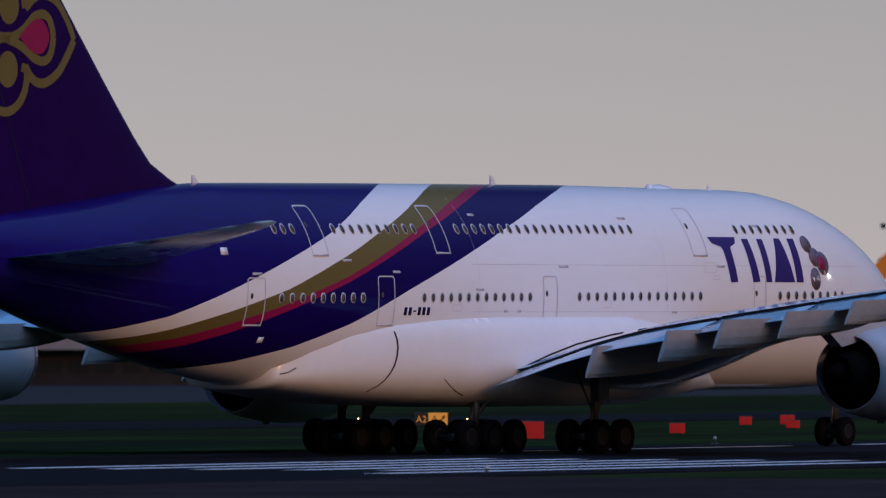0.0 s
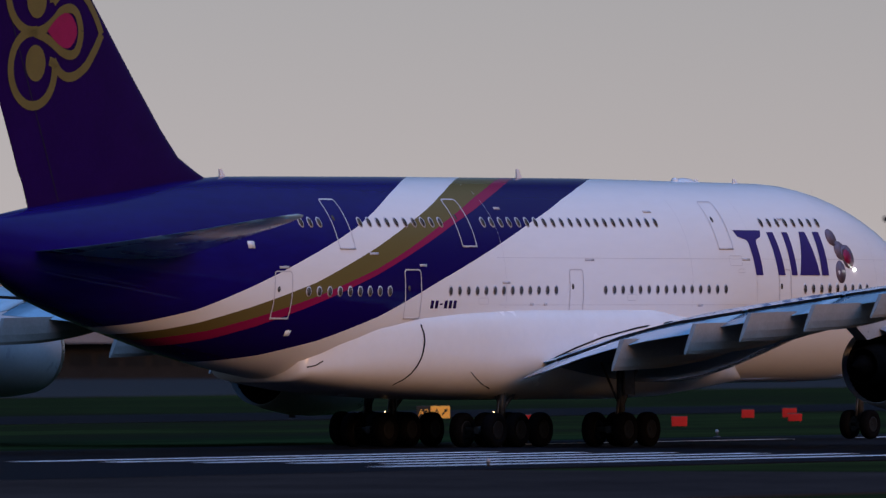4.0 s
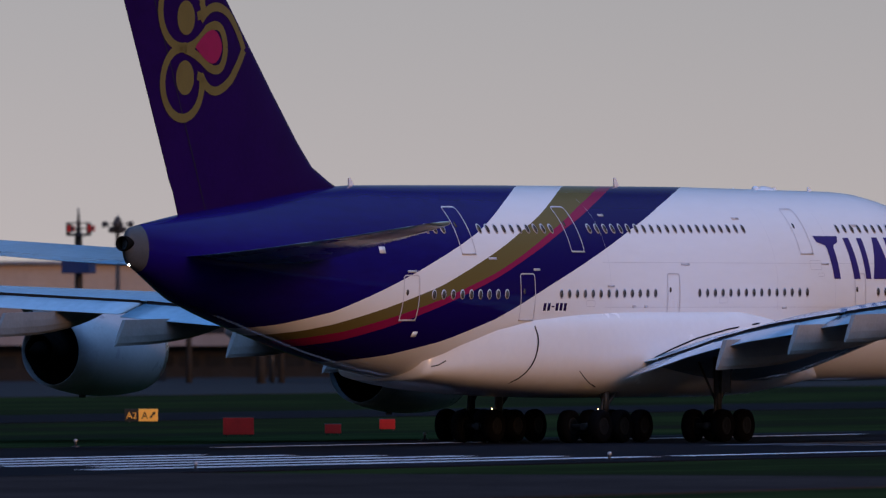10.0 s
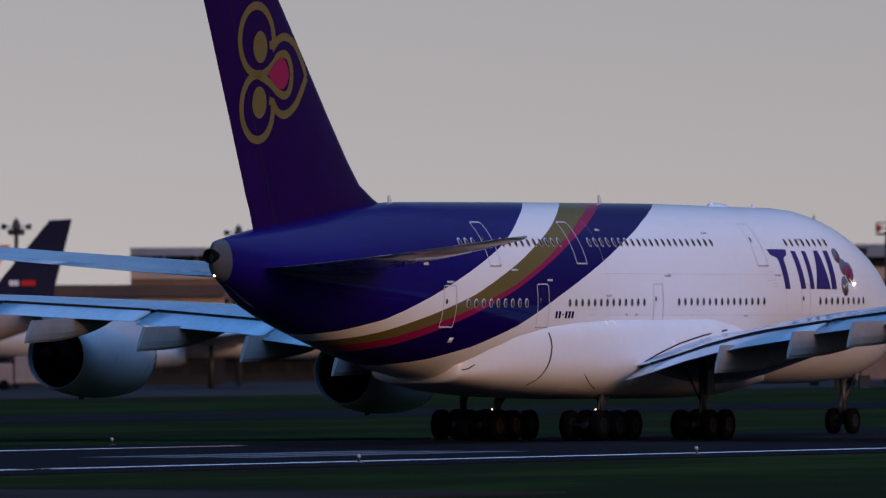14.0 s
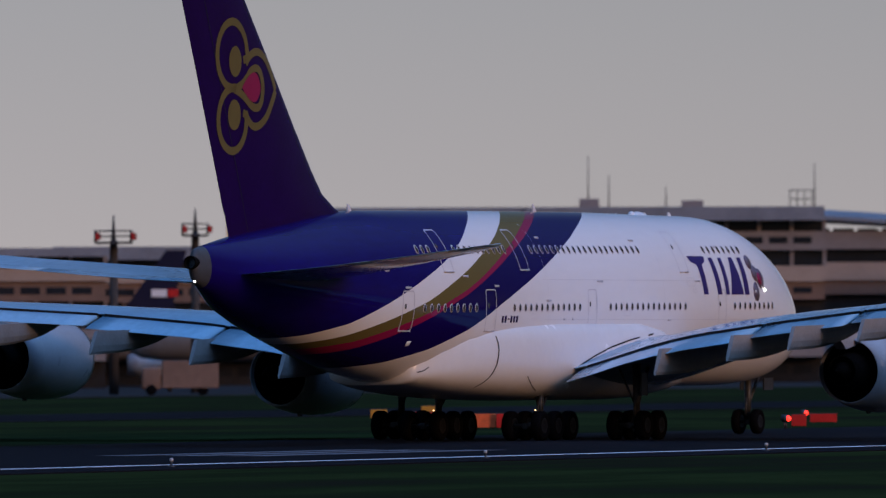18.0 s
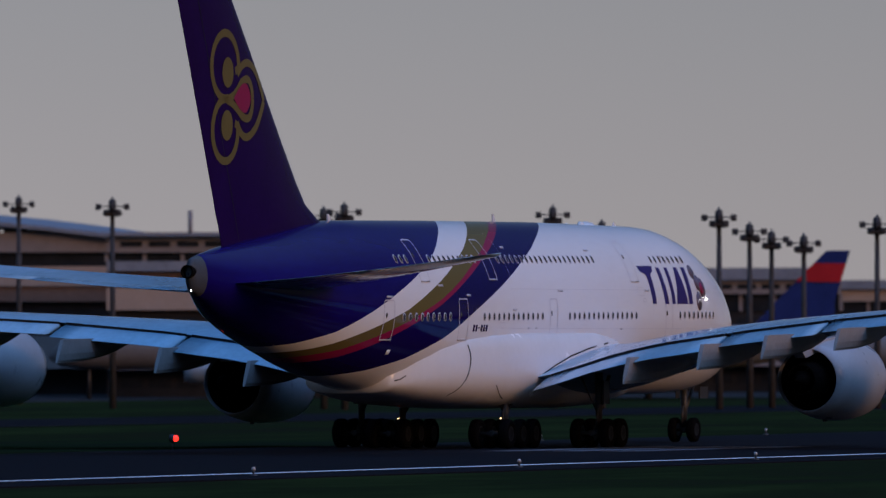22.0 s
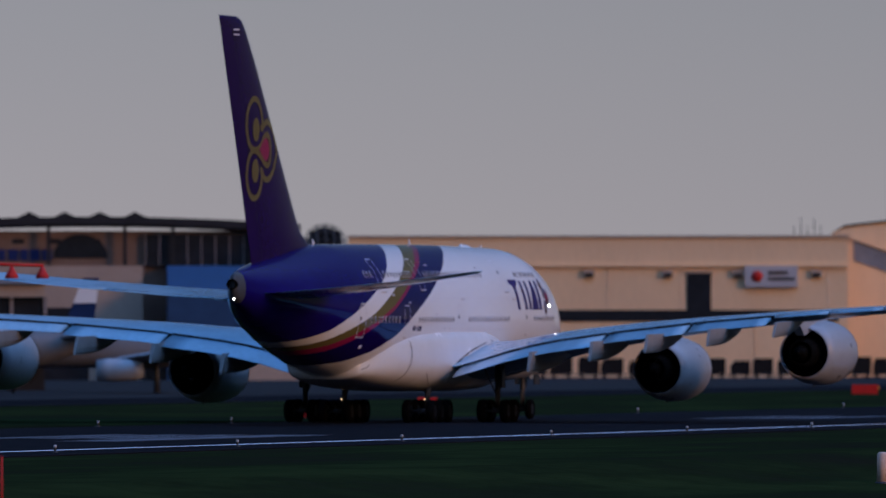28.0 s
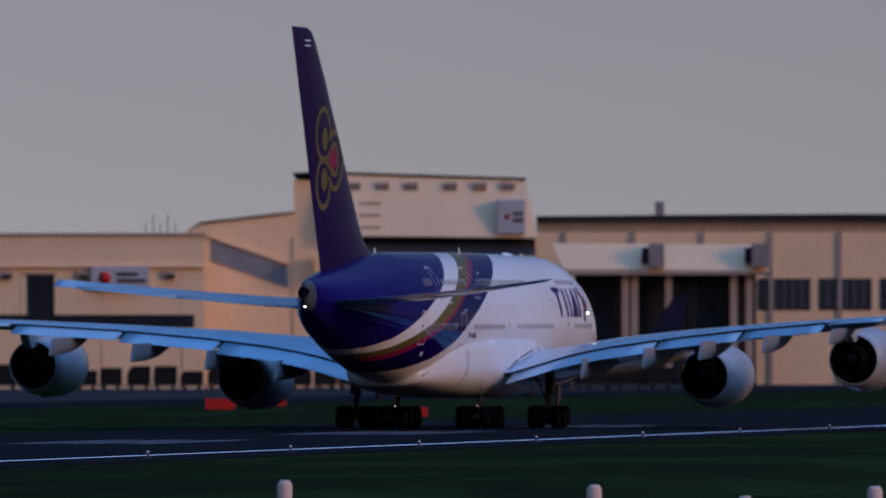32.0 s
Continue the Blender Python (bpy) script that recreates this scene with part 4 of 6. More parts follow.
# ---------------------------------------------------------------- windsock
def windsock():
    e = empty("windsock", "orange and white windsock on a red lattice-armed pole", "windsock", m=facing(579.88, -79.04, 18))
    part("pole", rod((0, 0, -1.05), (0, 0, 8.2), 0.065, 0.05, 10), M["red_paint"], e, "red pole")
    part("stay", rod((0.33, 0, -1.05), (0.33, 0, 1.55), 0.045, 0.045, 8), M["red_paint"], e)
    part("stay", rod((0.45, 0.2, -1.05), (0.45, 0.2, 1.55), 0.03, 0.03, 8), M["red_paint"], e)
    part("arm", rod((-1.7, 0, 7.55), (1.75, 0, 7.45), 0.045, 0.045, 8), M["red_paint"], e)
    part("top_lamp", lathe([(8.1, 0.1), (8.2, 0.13), (8.38, 0.11), (8.44, 0.03)], axis="z", n=12, caps=True), M["red_paint"], e)
    for u, lit in ((-1.6, 0), (-0.7, 1), (0.75, 0), (1.7, 0)):
        shade = part("lamp_shade", lathe([(7.05, 0.21), (7.15, 0.19), (7.3, 0.1), (7.42, 0.05)], axis="z", n=14, origin=(u, 0, 0), caps=True), M["red_paint"], e, "red bell-shaped lamp shade")
        part("drop", rod((u, 0, 7.4), (u, 0, 7.5), 0.025, 0.025, 6), M["red_paint"], shade)
        if lit:
            part("bulb", ball((u, -0.05, 7.02), 0.035), M["amber"], shade, "small lit bulb")
    part("hoop", lathe([(-0.06, 0.60), (0.06, 0.60), (0.06, 0.56), (-0.06, 0.56)], axis="x", n=24, origin=(0.12, 0, 4.8)), M["red_paint"], e)
    # the cloth hangs from the hoop in five rigid bands
    line = [(0.2, 4.78), (-0.42, 4.86), (-0.82, 4.46), (-1.03, 3.80), (-1.16, 3.40), (-1.40, 2.42), (-1.68, 1.48)]
    radius = [0.58, 0.62, 0.60, 0.56, 0.53, 0.45, 0.34]
    rings = []
    for i, ((u, z), r) in enumerate(zip(line, radius)):
        a, b = line[max(0, i - 1)], line[min(len(line) - 1, i + 1)]
        d = Vector((b[0] - a[0], b[1] - a[1])).normalized()
        rings.append([(u - d.y * r * math.cos(t) * 0.92, r * math.sin(t), z + d.x * r * math.cos(t) * 0.92) for t in np.linspace(0, 2 * math.pi, 21)[:-1]])
    M["sock_white"] = surface("white_fabric", (0.62, 0.58, 0.58), 0.8, scale=3, vary=0.12)
    for i in range(6):
        part("cloth_band", loft(rings[i:i + 2], caps=False), M["orange_paint"] if i in (0, 2, 3, 5) else M["sock_white"], e, "orange cloth band" if i in (0, 2, 3, 5) else "white cloth band")
    return e


windsock()
M["cream"] = surface("cream_paint", (0.60, 0.42, 0.33), 0.7, scale=3, vary=0.15)
for x, y, top in ((714.8, -75.2, .3), (715.2, -76.8, .95), (715.5, -78.0, .1), (716.2, -81.3, .25), (716.8, -84.0, .25), (717.3, -86.2, .8), (717.6, -88.0, .35), (718.2, -90.8, .45), (719.3, -94.7, .75)):
    h = top + 1.1
    e = empty("marker_post", "pale cream marker post standing in the grass" if h < 1.7 else "taller pale cream marker post standing in the grass", "post", "pale marker posts", pose(x, y, -1.1))
    part("shaft", lathe([(0, 0.25), (h * .93, 0.24), (h, 0.15)], axis="z", n=12, caps=True), M["cream"], e)
    part("collar", lathe([(0, 0.32), (0.12, 0.32), (0.14, 0.25)], axis="z", n=12, caps=True), M["steel"], e)


# ---------------------------------------------------------------- light masts
M["mast"] = surface("weathered_mast_steel", (0.06, 0.055, 0.055), 0.7, 0.2, scale=1.5, vary=0.3)


def light_mast(x, y, h, wide=1.1):
    e = empty("light_mast", "tall dark steel apron mast with a crown of floodlights", "mast", "apron light masts", pose(x, y, -0.05, 0, 0, 24))
    part("pole", rod((0, 0, 0), (0, 0, h), 0.28, 0.17, 10), M["mast"], e)
    part("platform", lathe([(h - 0.9, 0.5), (h - 0.75, 0.75), (h - 0.6, 0.75)], axis="z", n=12, caps=True), M["mast"], e)
    part("head", lathe([(h - 0.6, 0.3), (h + 0.35, 0.3), (h + 0.45, 0.12), (h + 0.65, 0.04)], axis="z", n=10, caps=True), M["mast"], e)
    for k in range(8):
        a = 2 * math.pi * k / 8
        r = wide * (0.6 if k % 2 else 1.0)
        z = h - (0.55 if k % 2 else 0.1)
        arm = part("arm", rod((0, 0, z), (r * math.cos(a), r * math.sin(a), z - 0.05), 0.05, 0.05, 6), M["mast"], e)
        part("floodlight", box(r * math.cos(a) - 0.27, r * math.cos(a) + 0.27, r * math.sin(a) - 0.22, r * math.sin(a) + 0.22, z - 0.3, z + 0.18, 0.06), M["mast"], arm)
    return e


for x, y, z in ((887.8, 277, 14.6), (915.8, 248.7, 14.6), (868, 262, 14.6), (908, 262, 14.3), (806.0, 277.0, 13.9), (809.2, 271.9, 14.2), (813.3, 265.2, 14.1), (1024.5, 177.4, 17.0), (968.8, 145.4, 16.0), (955.2, 90.5, 14.7), (964.4, 81.2, 14.2), (969.7, 71.4, 14.1), (991.9, 64.6, 13.9), (1030, 73, 14.2), (973.3, 110.6, 15.2), (967.7, 104.5, 14.0),
                (993, 205, 16.0), (767.3, 225.7, 13.8), (812.6, 247.5, 13.5), (962.9, 125.4, 15.1), (955.4, 120.7, 15.3), (970.9, 93.7, 13.8), (972.8, 92.6, 13.2), (972.8, 90.0, 12.9), (1429.2, 82.3, 12.9)):
    light_mast(x, y, z - 0.2)


M["navy_cabin"] = surface("blue_cabin_paint", (0.02, 0.04, 0.13), 0.6, scale=0.8, vary=0.2)


def beacon_tower(x, y, h, wide):
    """A mast with a railed platform, floodlights and red obstruction panels."""
    e = empty("beacon_tower", "dark apron mast with railed platform and red lamp boxes", "mast", "apron beacon towers", pose(x, y, -0.05, 0, 0, 24))
    part("pole", rod((0, 0, 0), (0, 0, h - 1.2), 0.42, 0.34, 10), M["mast"], e)
    deck = part("platform", box(-wide / 2, wide / 2, -wide / 2.4, wide / 2.4, h - 1.5, h - 1.32), M["mast"], e, smooth=False)
    for z in (h - 0.85, h - 0.4):
        for a, b in (((-1, -1), (1, -1)), ((1, -1), (1, 1)), ((1, 1), (-1, 1)), ((-1, 1), (-1, -1))):
            part("rail", rod((a[0] * wide / 2, a[1] * wide / 2.4, z), (b[0] * wide / 2, b[1] * wide / 2.4, z), 0.05, 0.05, 6), M["mast"], deck)
    for u in (-1, -0.33, 0.33, 1):
        for v in (-1, 1):
            part("rail_post", rod((u * wide / 2, v * wide / 2.4, h - 1.4), (u * wide / 2, v * wide / 2.4, h - 0.4), 0.05, 0.05, 6), M["mast"], deck)
            part("red_box", box(u * wide / 2 - 0.22, u * wide / 2 + 0.22, v * wide / 2.4 - 0.35, v * wide / 2.4 - 0.1, h - 1.15, h - 0.6, 0.04), M["red_paint"] if abs(u) == 1 else M["mast"], deck, "red lamp box" if abs(u) == 1 else "dark floodlight", smooth=False)
    part("head", rod((0, 0, h - 1.2), (0, 0, h + 0.9), 0.22, 0.06, 8), M["mast"], e)
    return e


for x, y, h, wide in ((930, 207, 15.0, 2.6), (906, 202.7, 14.2, 3.6), (804, 261.4, 13.6, 2.5)):
    beacon_tower(x, y, h, wide)
spotter = beacon_tower(808.5, 282.6, 14.1, 2.1)
part("blue_cabin", box(-1.8, 1.9, -1.2, 1.2, 9.40, 10.80, 0.08), M["navy_cabin"], spotter, "blue cabin under the platform", smooth=False)


# ---------------------------------------------------------------- terminals and hangars
M["signpale"] = surface("pale_grey_sign_paint", (0.46, 0.44, 0.46), 0.6, scale=0.6, vary=0.1)
M["tan"] = surface("tan_wall_panels", (0.40, 0.31, 0.25), 0.8, scale=0.25, vary=0.12, fine=9)
M["brown"] = surface("brown_wall_panels", (0.20, 0.13, 0.10), 0.8, scale=0.25, vary=0.2, fine=9)
M["peach"] = surface("peach_cladding", (0.86, 0.59, 0.35), 0.8, scale=0.12, vary=0.08, fine=14, stretch=(1, 1, 0.4))
M["beige"] = surface("beige_cladding", (0.80, 0.53, 0.23), 0.8, scale=0.15, vary=0.1, fine=12, stretch=(1, 1, 0.4))
M["hazewall"] = surface("grey_rendered_wall", (0.25, 0.22, 0.215), 0.85, scale=0.2, vary=0.15, fine=9)
M["roof"] = surface("grey_metal_roof", (0.22, 0.23, 0.26), 0.5, scale=0.4, vary=0.2)
M["darkglass"] = surface("dark_window_glass", (0.02, 0.022, 0.028), 0.15, scale=0.6, vary=0.3)
# near-black for dark trim, and for openings whose shade is put into the colour
M["shade"] = surface("dark_surfaces_and_shade", (0.025, 0.024, 0.026), 0.9, scale=0.3, vary=0.3)
M["blue"] = surface("blue_painted_steel", (0.025, 0.06, 0.14), 0.5, scale=0.5, vary=0.2)
M["navy"] = surface("navy_paint", (0.015, 0.025, 0.12), 0.4, scale=0.5, vary=0.2)
M["doorred"] = surface("red_hangar_door", (0.33, 0.02, 0.03), 0.6, scale=0.8, vary=0.15)


M["eave"] = surface("dark_brown_eaves", (0.09, 0.06, 0.05), 0.85, scale=0.3, vary=0.2)


def building(name, label, x, y, az, category="building"):
    return empty(name, label, category, m=facing(x, y, az))


def block(parent, name, m, u0, u1, z0, z1, v0=0.0, v1=30.0, label="", bevel=0.0):
    return part(name, box(u0, u1, v0, v1, z0, z1, bevel), M[m], parent, label, smooth=False)


def window_row(parent, u0, u1, z0, z1, step, v=-0.06, m="darkglass"):
    """Panes side by side between posts."""
    n = max(1, int((u1 - u0) / step))
    w = (u1 - u0) / n
    for k in range(n):
        part("window", box(u0 + k * w + 0.12 * w, u0 + (k + 1) * w - 0.12 * w, v, v + 0.2, z0, z1), M[m], parent, smooth=False)


def terminal(x, y, az, u0, u1, bands, label, depth=40, rooftop=()):
    """A long building made of storeys: (low, high, material, set back)."""
    e = building("terminal_building", label, x, y, az)
    for z0, z1, m, back in bands:
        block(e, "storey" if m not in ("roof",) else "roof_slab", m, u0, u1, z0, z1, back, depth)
        if m == "darkglass":
            n = int((u1 - u0) / 3.2)
            for k in range(n + 1):
                uu = u0 + (u1 - u0) * k / n
                block(e, "column", "hazewall", uu - 0.18, uu + 0.18, z0, z1, back - 0.25, back - 0.02)
        elif z1 - z0 > 1.0 and m not in ("roof", "tan", "eave"):
            window_row(e, u0 + 1, u1 - 1, z0 + 0.35 * (z1 - z0), z0 + 0.7 * (z1 - z0), 2.4, back - 0.05)
    for a, b, z0, z1, m in rooftop:
        block(e, "plant_room", m, a, b, z0, z1, 4, 12)
    return e


# ground storeys and deep bands in "shade" have their dimness painted in
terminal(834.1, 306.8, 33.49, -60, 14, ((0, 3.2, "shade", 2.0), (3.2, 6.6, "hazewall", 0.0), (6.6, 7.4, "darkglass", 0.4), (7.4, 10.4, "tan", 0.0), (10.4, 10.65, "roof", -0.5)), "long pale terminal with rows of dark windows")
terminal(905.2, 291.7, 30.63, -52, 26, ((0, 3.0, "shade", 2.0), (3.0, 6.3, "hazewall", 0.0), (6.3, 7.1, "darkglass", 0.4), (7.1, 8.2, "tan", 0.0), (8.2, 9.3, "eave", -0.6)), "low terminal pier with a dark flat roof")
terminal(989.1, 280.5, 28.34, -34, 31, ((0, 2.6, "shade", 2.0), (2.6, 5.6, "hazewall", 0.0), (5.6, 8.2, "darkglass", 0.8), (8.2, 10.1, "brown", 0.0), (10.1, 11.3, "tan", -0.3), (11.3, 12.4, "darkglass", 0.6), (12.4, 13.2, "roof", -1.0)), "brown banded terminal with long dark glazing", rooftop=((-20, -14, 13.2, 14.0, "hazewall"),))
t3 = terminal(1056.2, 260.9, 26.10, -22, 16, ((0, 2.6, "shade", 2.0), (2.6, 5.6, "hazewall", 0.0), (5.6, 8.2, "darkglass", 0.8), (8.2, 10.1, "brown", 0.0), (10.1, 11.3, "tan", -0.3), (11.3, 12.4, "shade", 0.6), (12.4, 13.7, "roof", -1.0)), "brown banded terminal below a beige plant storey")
block(t3, "plant_storey", "beige", -5.0, 2.6, 13.7, 17.1, 3, 20, "beige plant storey")
block(t3, "plant_storey", "hazewall", 2.6, 16, 13.7, 16.5, 5, 20)
block(t3, "louvre", "brown", 0.0 - 2.9, -0.9, 14.8, 16.2, 2.9, 3.1, "dark louvre")
for k in range(6):
    block(t3, "louvre_blade", "shade", -2.8, -1.0, 14.9 + k * 0.21, 15.0 + k * 0.21, 2.82, 2.9)
block(t3, "roof_unit", "shade", 0.2, 2.4, 17.1, 17.5, 6, 9)
block(t3, "parapet", "shade", -5.2, 16.2, 17.0, 17.15, 2.8, 20.0)
t4 = terminal(1100.8, 243.4, 24.30, -36, 20, ((0, 2.6, "shade", 2.0), (2.6, 6.0, "hazewall", 0.0), (6.0, 8.4, "shade", 0.8), (8.4, 10.2, "brown", 0.0), (10.2, 11.8, "tan", -0.3), (11.8, 13.4, "darkglass", 0.6), (13.4, 15.3, "hazewall", -0.2), (15.3, 16.4, "darkglass", 0.8), (16.4, 17.8, "roof", -1.5)), "terminal block under a wide overhanging roof", rooftop=((-4.8, -2.8, 17.8, 18.7, "hazewall"), (5.6, 7.8, 17.8, 18.5, "hazewall")))
for u, z1 in ((-3.9, 23.0), (-1.8, 21.1), (4.0, 20.0), (19.1, 22.3)):
    part("roof_aerial", rod((u, 5, 17.5), (u, 5, z1), 0.09, 0.04, 6), M["mast"], t4, "thin roof aerial")
for k in range(4):
    part("aerial_frame", rod((16.6 + k * 0.75, 5, 17.4), (16.6 + k * 0.75, 5, 19.6), 0.05, 0.05, 6), M["mast"], t4)
for z in (18.6, 19.5):
    part("aerial_rail", rod((16.5, 5, z), (19.0, 5, z), 0.05, 0.05, 6), M["mast"], t4)

# the terminal whose roof curves down
t5 = building("terminal_building", "terminal with a gently curved grey roof and dark glazed bands", 1162, 252, 23.0)
rings = []
for k in range(17):
    u = -30 + 68 * k / 16
    top = 18.6 - 0.0022 * max(0, u + 8) ** 2
    rings.append([(u, -1.5, top - 1.3), (u, -1.5, top - 0.9), (u, 20, top), (u, 40, top - 0.5), (u, 40, top - 1.3)])
part("curved_roof", loft(rings), M["roof"], t5, "curved grey metal roof", smooth=False)
for z0, z1, m, back in ((0, 2.6, "shade", 2), (2.6, 5.8, "hazewall", 0), (5.8, 9.1, "shade", 0.8), (9.1, 10.6, "brown", 0), (10.6, 12.5, "tan", -0.3), (12.5, 13.9, "darkglass", 0.6), (13.9, 15.8, "hazewall", -0.3)):
    block(t5, "storey", m, -30, 38, z0, z1, back, 38)
for k in range(5):
    block(t5, "roof_light", "darkglass", 2.0 + k * 2.6, 4.2 + k * 2.6, 14.9, 16.1, 1.0, 6)
t6 = terminal(1125, 199, 22.0, -12, 16, ((0, 2.6, "shade", 2), (2.6, 6.0, "hazewall", 0), (6.0, 8.1, "shade", 0.8), (8.1, 10.1, "tan", 0.0), (10.1, 11.7, "brown", 0.0), (11.7, 12.6, "roof", -0.8), (12.6, 13.4, "darkglass", 0.6), (13.4, 14.9, "hazewall", -0.2), (14.9, 15.15, "roof", -1.2)), "grey terminal wing with stacked dark bands", rooftop=((0, 2.8, 15.1, 16.1, "shade"),))
part("flue", rod((-4.3, 4, 15), (-4.3, 4, 17.3), 0.22, 0.22, 8), M["hazewall"], t6)
t7 = terminal(1216.3, 197.3, 20.06, -26, 24, ((0, 2.6, "shade", 2), (2.6, 5.6, "hazewall", 0), (5.6, 8.1, "shade", 0.8), (8.1, 9.8, "darkglass", 0.6), (9.8, 11.2, "hazewall", -0.2), (11.2, 12.4, "roof", -0.8)), "long low terminal with a pale roof edge")
for r, z0, z1 in ((0.75, 12.4, 13.2), (1.05, 13.2, 14.2), (0.7, 14.2, 15.2)):
    part("lookout", lathe([(z0, r), (z1, r)], axis="z", n=14, origin=(-1.5, 6, 0), caps=True), M["hazewall"], t7, "round rooftop lookout")
t8 = terminal(1305.1, 177.9, 19.01, -24, 26, ((0, 2.6, "shade", 2), (2.6, 5.2, "hazewall", 0), (5.2, 7.5, "shade", 0.8), (7.5, 9.3, "darkglass", 0.6), (9.3, 10.6, "tan", -0.2), (10.6, 11.55, "roof", -0.8)), "low terminal pier with a pale pink band")
for u0, u1 in ((-3.75, -2.9), (-2.75, -1.9)):
    part("chimney", box(u0, u1, 4, 5.2, 11.5, 14.6, 0.05), M["peach"], t8, "pale square chimney", smooth=False)
    part("chimney_cowl", lathe([(14.6, 0.4), (15.4, 0.42)], axis="z", n=10, origin=((u0 + u1) / 2, 4.6, 0), caps=True), M["shade"], t8)
nb = building("office_block", "grey office block with a dark blue sign", 1332.4, 182.7, 18.72)
block(nb, "wall", "hazewall", -4.2, 7.0, 0, 13.6, 0, 18)
block(nb, "parapet", "roof", -4.4, 7.2, 13.5, 13.75, -0.2, 18.2)
for u in (-3.2, -2.0):
    block(nb, "sign_bar", "navy", u, u + 0.9, 11.8, 12.9, -0.15, 0.02, "dark blue bar of a sign")
window_row(nb, -3.8, 6.6, 9.4, 10.6, 1.6)
rd = building("radome_tower", "white radar ball on a slender tower", 1310, 176.5, 18.82, "tower")
part("shaft", rod((3.3, 3, 0), (3.3, 3, 13.4), 0.55, 0.45, 10), M["hazewall"], rd)
part("ball", ball((3.3, 3, 14.45), 1.2, u=18, v=12), M["white"], rd, "white radar ball")
part("cap", lathe([(15.5, 0.5), (15.9, 0.45), (16.1, 0.2)], axis="z", n=12, origin=(3.3, 3, 0), caps=True), M["peach"], rd)

# cargo hangar with an arched roof beam
hg = building("cargo_hangar", "brown cargo hangar with a long dark arched roof beam", 1590.6, 238.2, 17.58, "hangar")
rings = []
for k in range(25):
    u = -27.2 + 55.6 * k / 24
    top = 20.35 - 0.0014 * (u - 2) ** 2
    rings.append([(u, -2.0, top - 1.0), (u, -2.0, top), (u, 30, top), (u, 30, top - 1.0)])
part("roof_beam", loft(rings), M["shade"], hg, "dark arched roof beam", smooth=False)
block(hg, "wall", "brown", -27.0, 28.0, 0, 18.6, 0, 30)
for k in range(4):
    u = -5.4 + k * 4.4
    part("ridge_hat", loft([[(u - 1.7, v, 20.2), (u, v, 21.0), (u + 1.7, v, 20.2)] for v in (2, 26)]), M["shade"], hg, "low ridge on the roof", smooth=False)
for u in (-26.5, -22.5, -17.5, -3, 6.5, 12.5, 22.6):
    block(hg, "roof_post", "shade", u - 0.22, u + 0.22, 0, 19.0, -1.6, -1.2)
for u0, u1 in ((-20.2, -19.0), (-18.8, -18.4), (-18.1, -16.9), (-16.6, -15.4), (-15.1, -13.9), (-13.6, -12.4), (-9.8, -8.4), (-8.0, -6.8), (-6.5, -5.6), (-5.3, -4.1), (-3.8, -2.6)):
    block(hg, "sign_bar", "navy", u0, u1, 14.9, 16.3, -0.2, 0.02, "dark blue bar of the sign")
for u in (-12, -7.5, -3.0, 2.0):
    block(hg, "vent", "darkglass", u, u + 1.5, 17.0, 17.6, -0.1, 0.05)
part("arched_window", loft([[(1.0 + 3.4 * math.cos(a), v, 15.2 + 3.0 * math.sin(a)) for a in np.linspace(0, math.pi, 15)] for v in (-0.15, 0.05)]), M["darkglass"], hg, "dark arched window", smooth=False)
block(hg, "front_annex", "tan", -13.5, 8.7, 0, 14.2, -9, -2.4, "tan annex")
block(hg, "annex_door", "darkglass", -4, 2, 0, 9, -9.1, -8.9)
block(hg, "glazed_front", "darkglass", 9.0, 28.5, 14.2, 18.2, -0.6, 0.1)
for k in range(12):
    block(hg, "glazing_bar", "hazewall", 9.0 + k * 1.75, 9.12 + k * 1.75, 14.2, 18.2, -0.75, -0.6)
bl = building("blue_shed", "low blue-roofed shed before the hangar", 1586, 236, 17.5)
rings = [[(u, -12, 0), (u, -12, 10.8), (u, -4, 14.2 if u < 27 else 12.6), (u, 6, 14.2 if u < 27 else 12.6), (u, 6, 0)] for u in (11.0, 26.0, 36.5)]
part("roof_and_wall", loft(rings), M["blue"], bl, smooth=False)
block(bl, "front_wall", "tan", 20.0, 36.0, 0, 10.6, -12.3, -12.0)
dm = building("lattice_dome", "dark half-round lattice frame beside the hangar", 1588, 237, 17.55, "frame")
for k in range(9):
    part("rib", rod((30.9 + 2.6 * math.cos(math.pi * k / 8), -6, 16.6 + 2.6 * math.sin(math.pi * k / 8)), (30.9 + 2.6 * math.cos(math.pi * k / 8) * 1.5 + 0.6, -9, 10.5), 0.12, 0.12, 6), M["mast"], dm)
for s in (0.35, 0.7, 1.0):
    pts = [(30.9 + 2.7 * s * math.cos(a), -6, 16.6 + 2.7 * s * math.sin(a)) for a in np.linspace(0, math.pi, 13)]
    for p, q in zip(pts, pts[1:]):
        part("hoop_bar", rod(p, q, 0.09, 0.09, 6), M["mast"], dm)
for z in (11.5, 13.2, 14.9, 16.6):
    part("ring_beam", rod((27.6 + (z - 11) * 0.1, -6.2, z), (35.0 - (z - 11) * 0.27, -6.2, z), 0.1, 0.1, 6), M["mast"], dm)
part("infill", loft([[(27.9, v, 10.8), (35.2, v, 10.8), (33.4, v, 16.4), (32.6, v, 18.5), (30.9, v, 19.1), (29.2, v, 18.5), (28.3, v, 16.6)] for v in (-5.6, -5.4)]), M["darkglass"], dm, smooth=False)

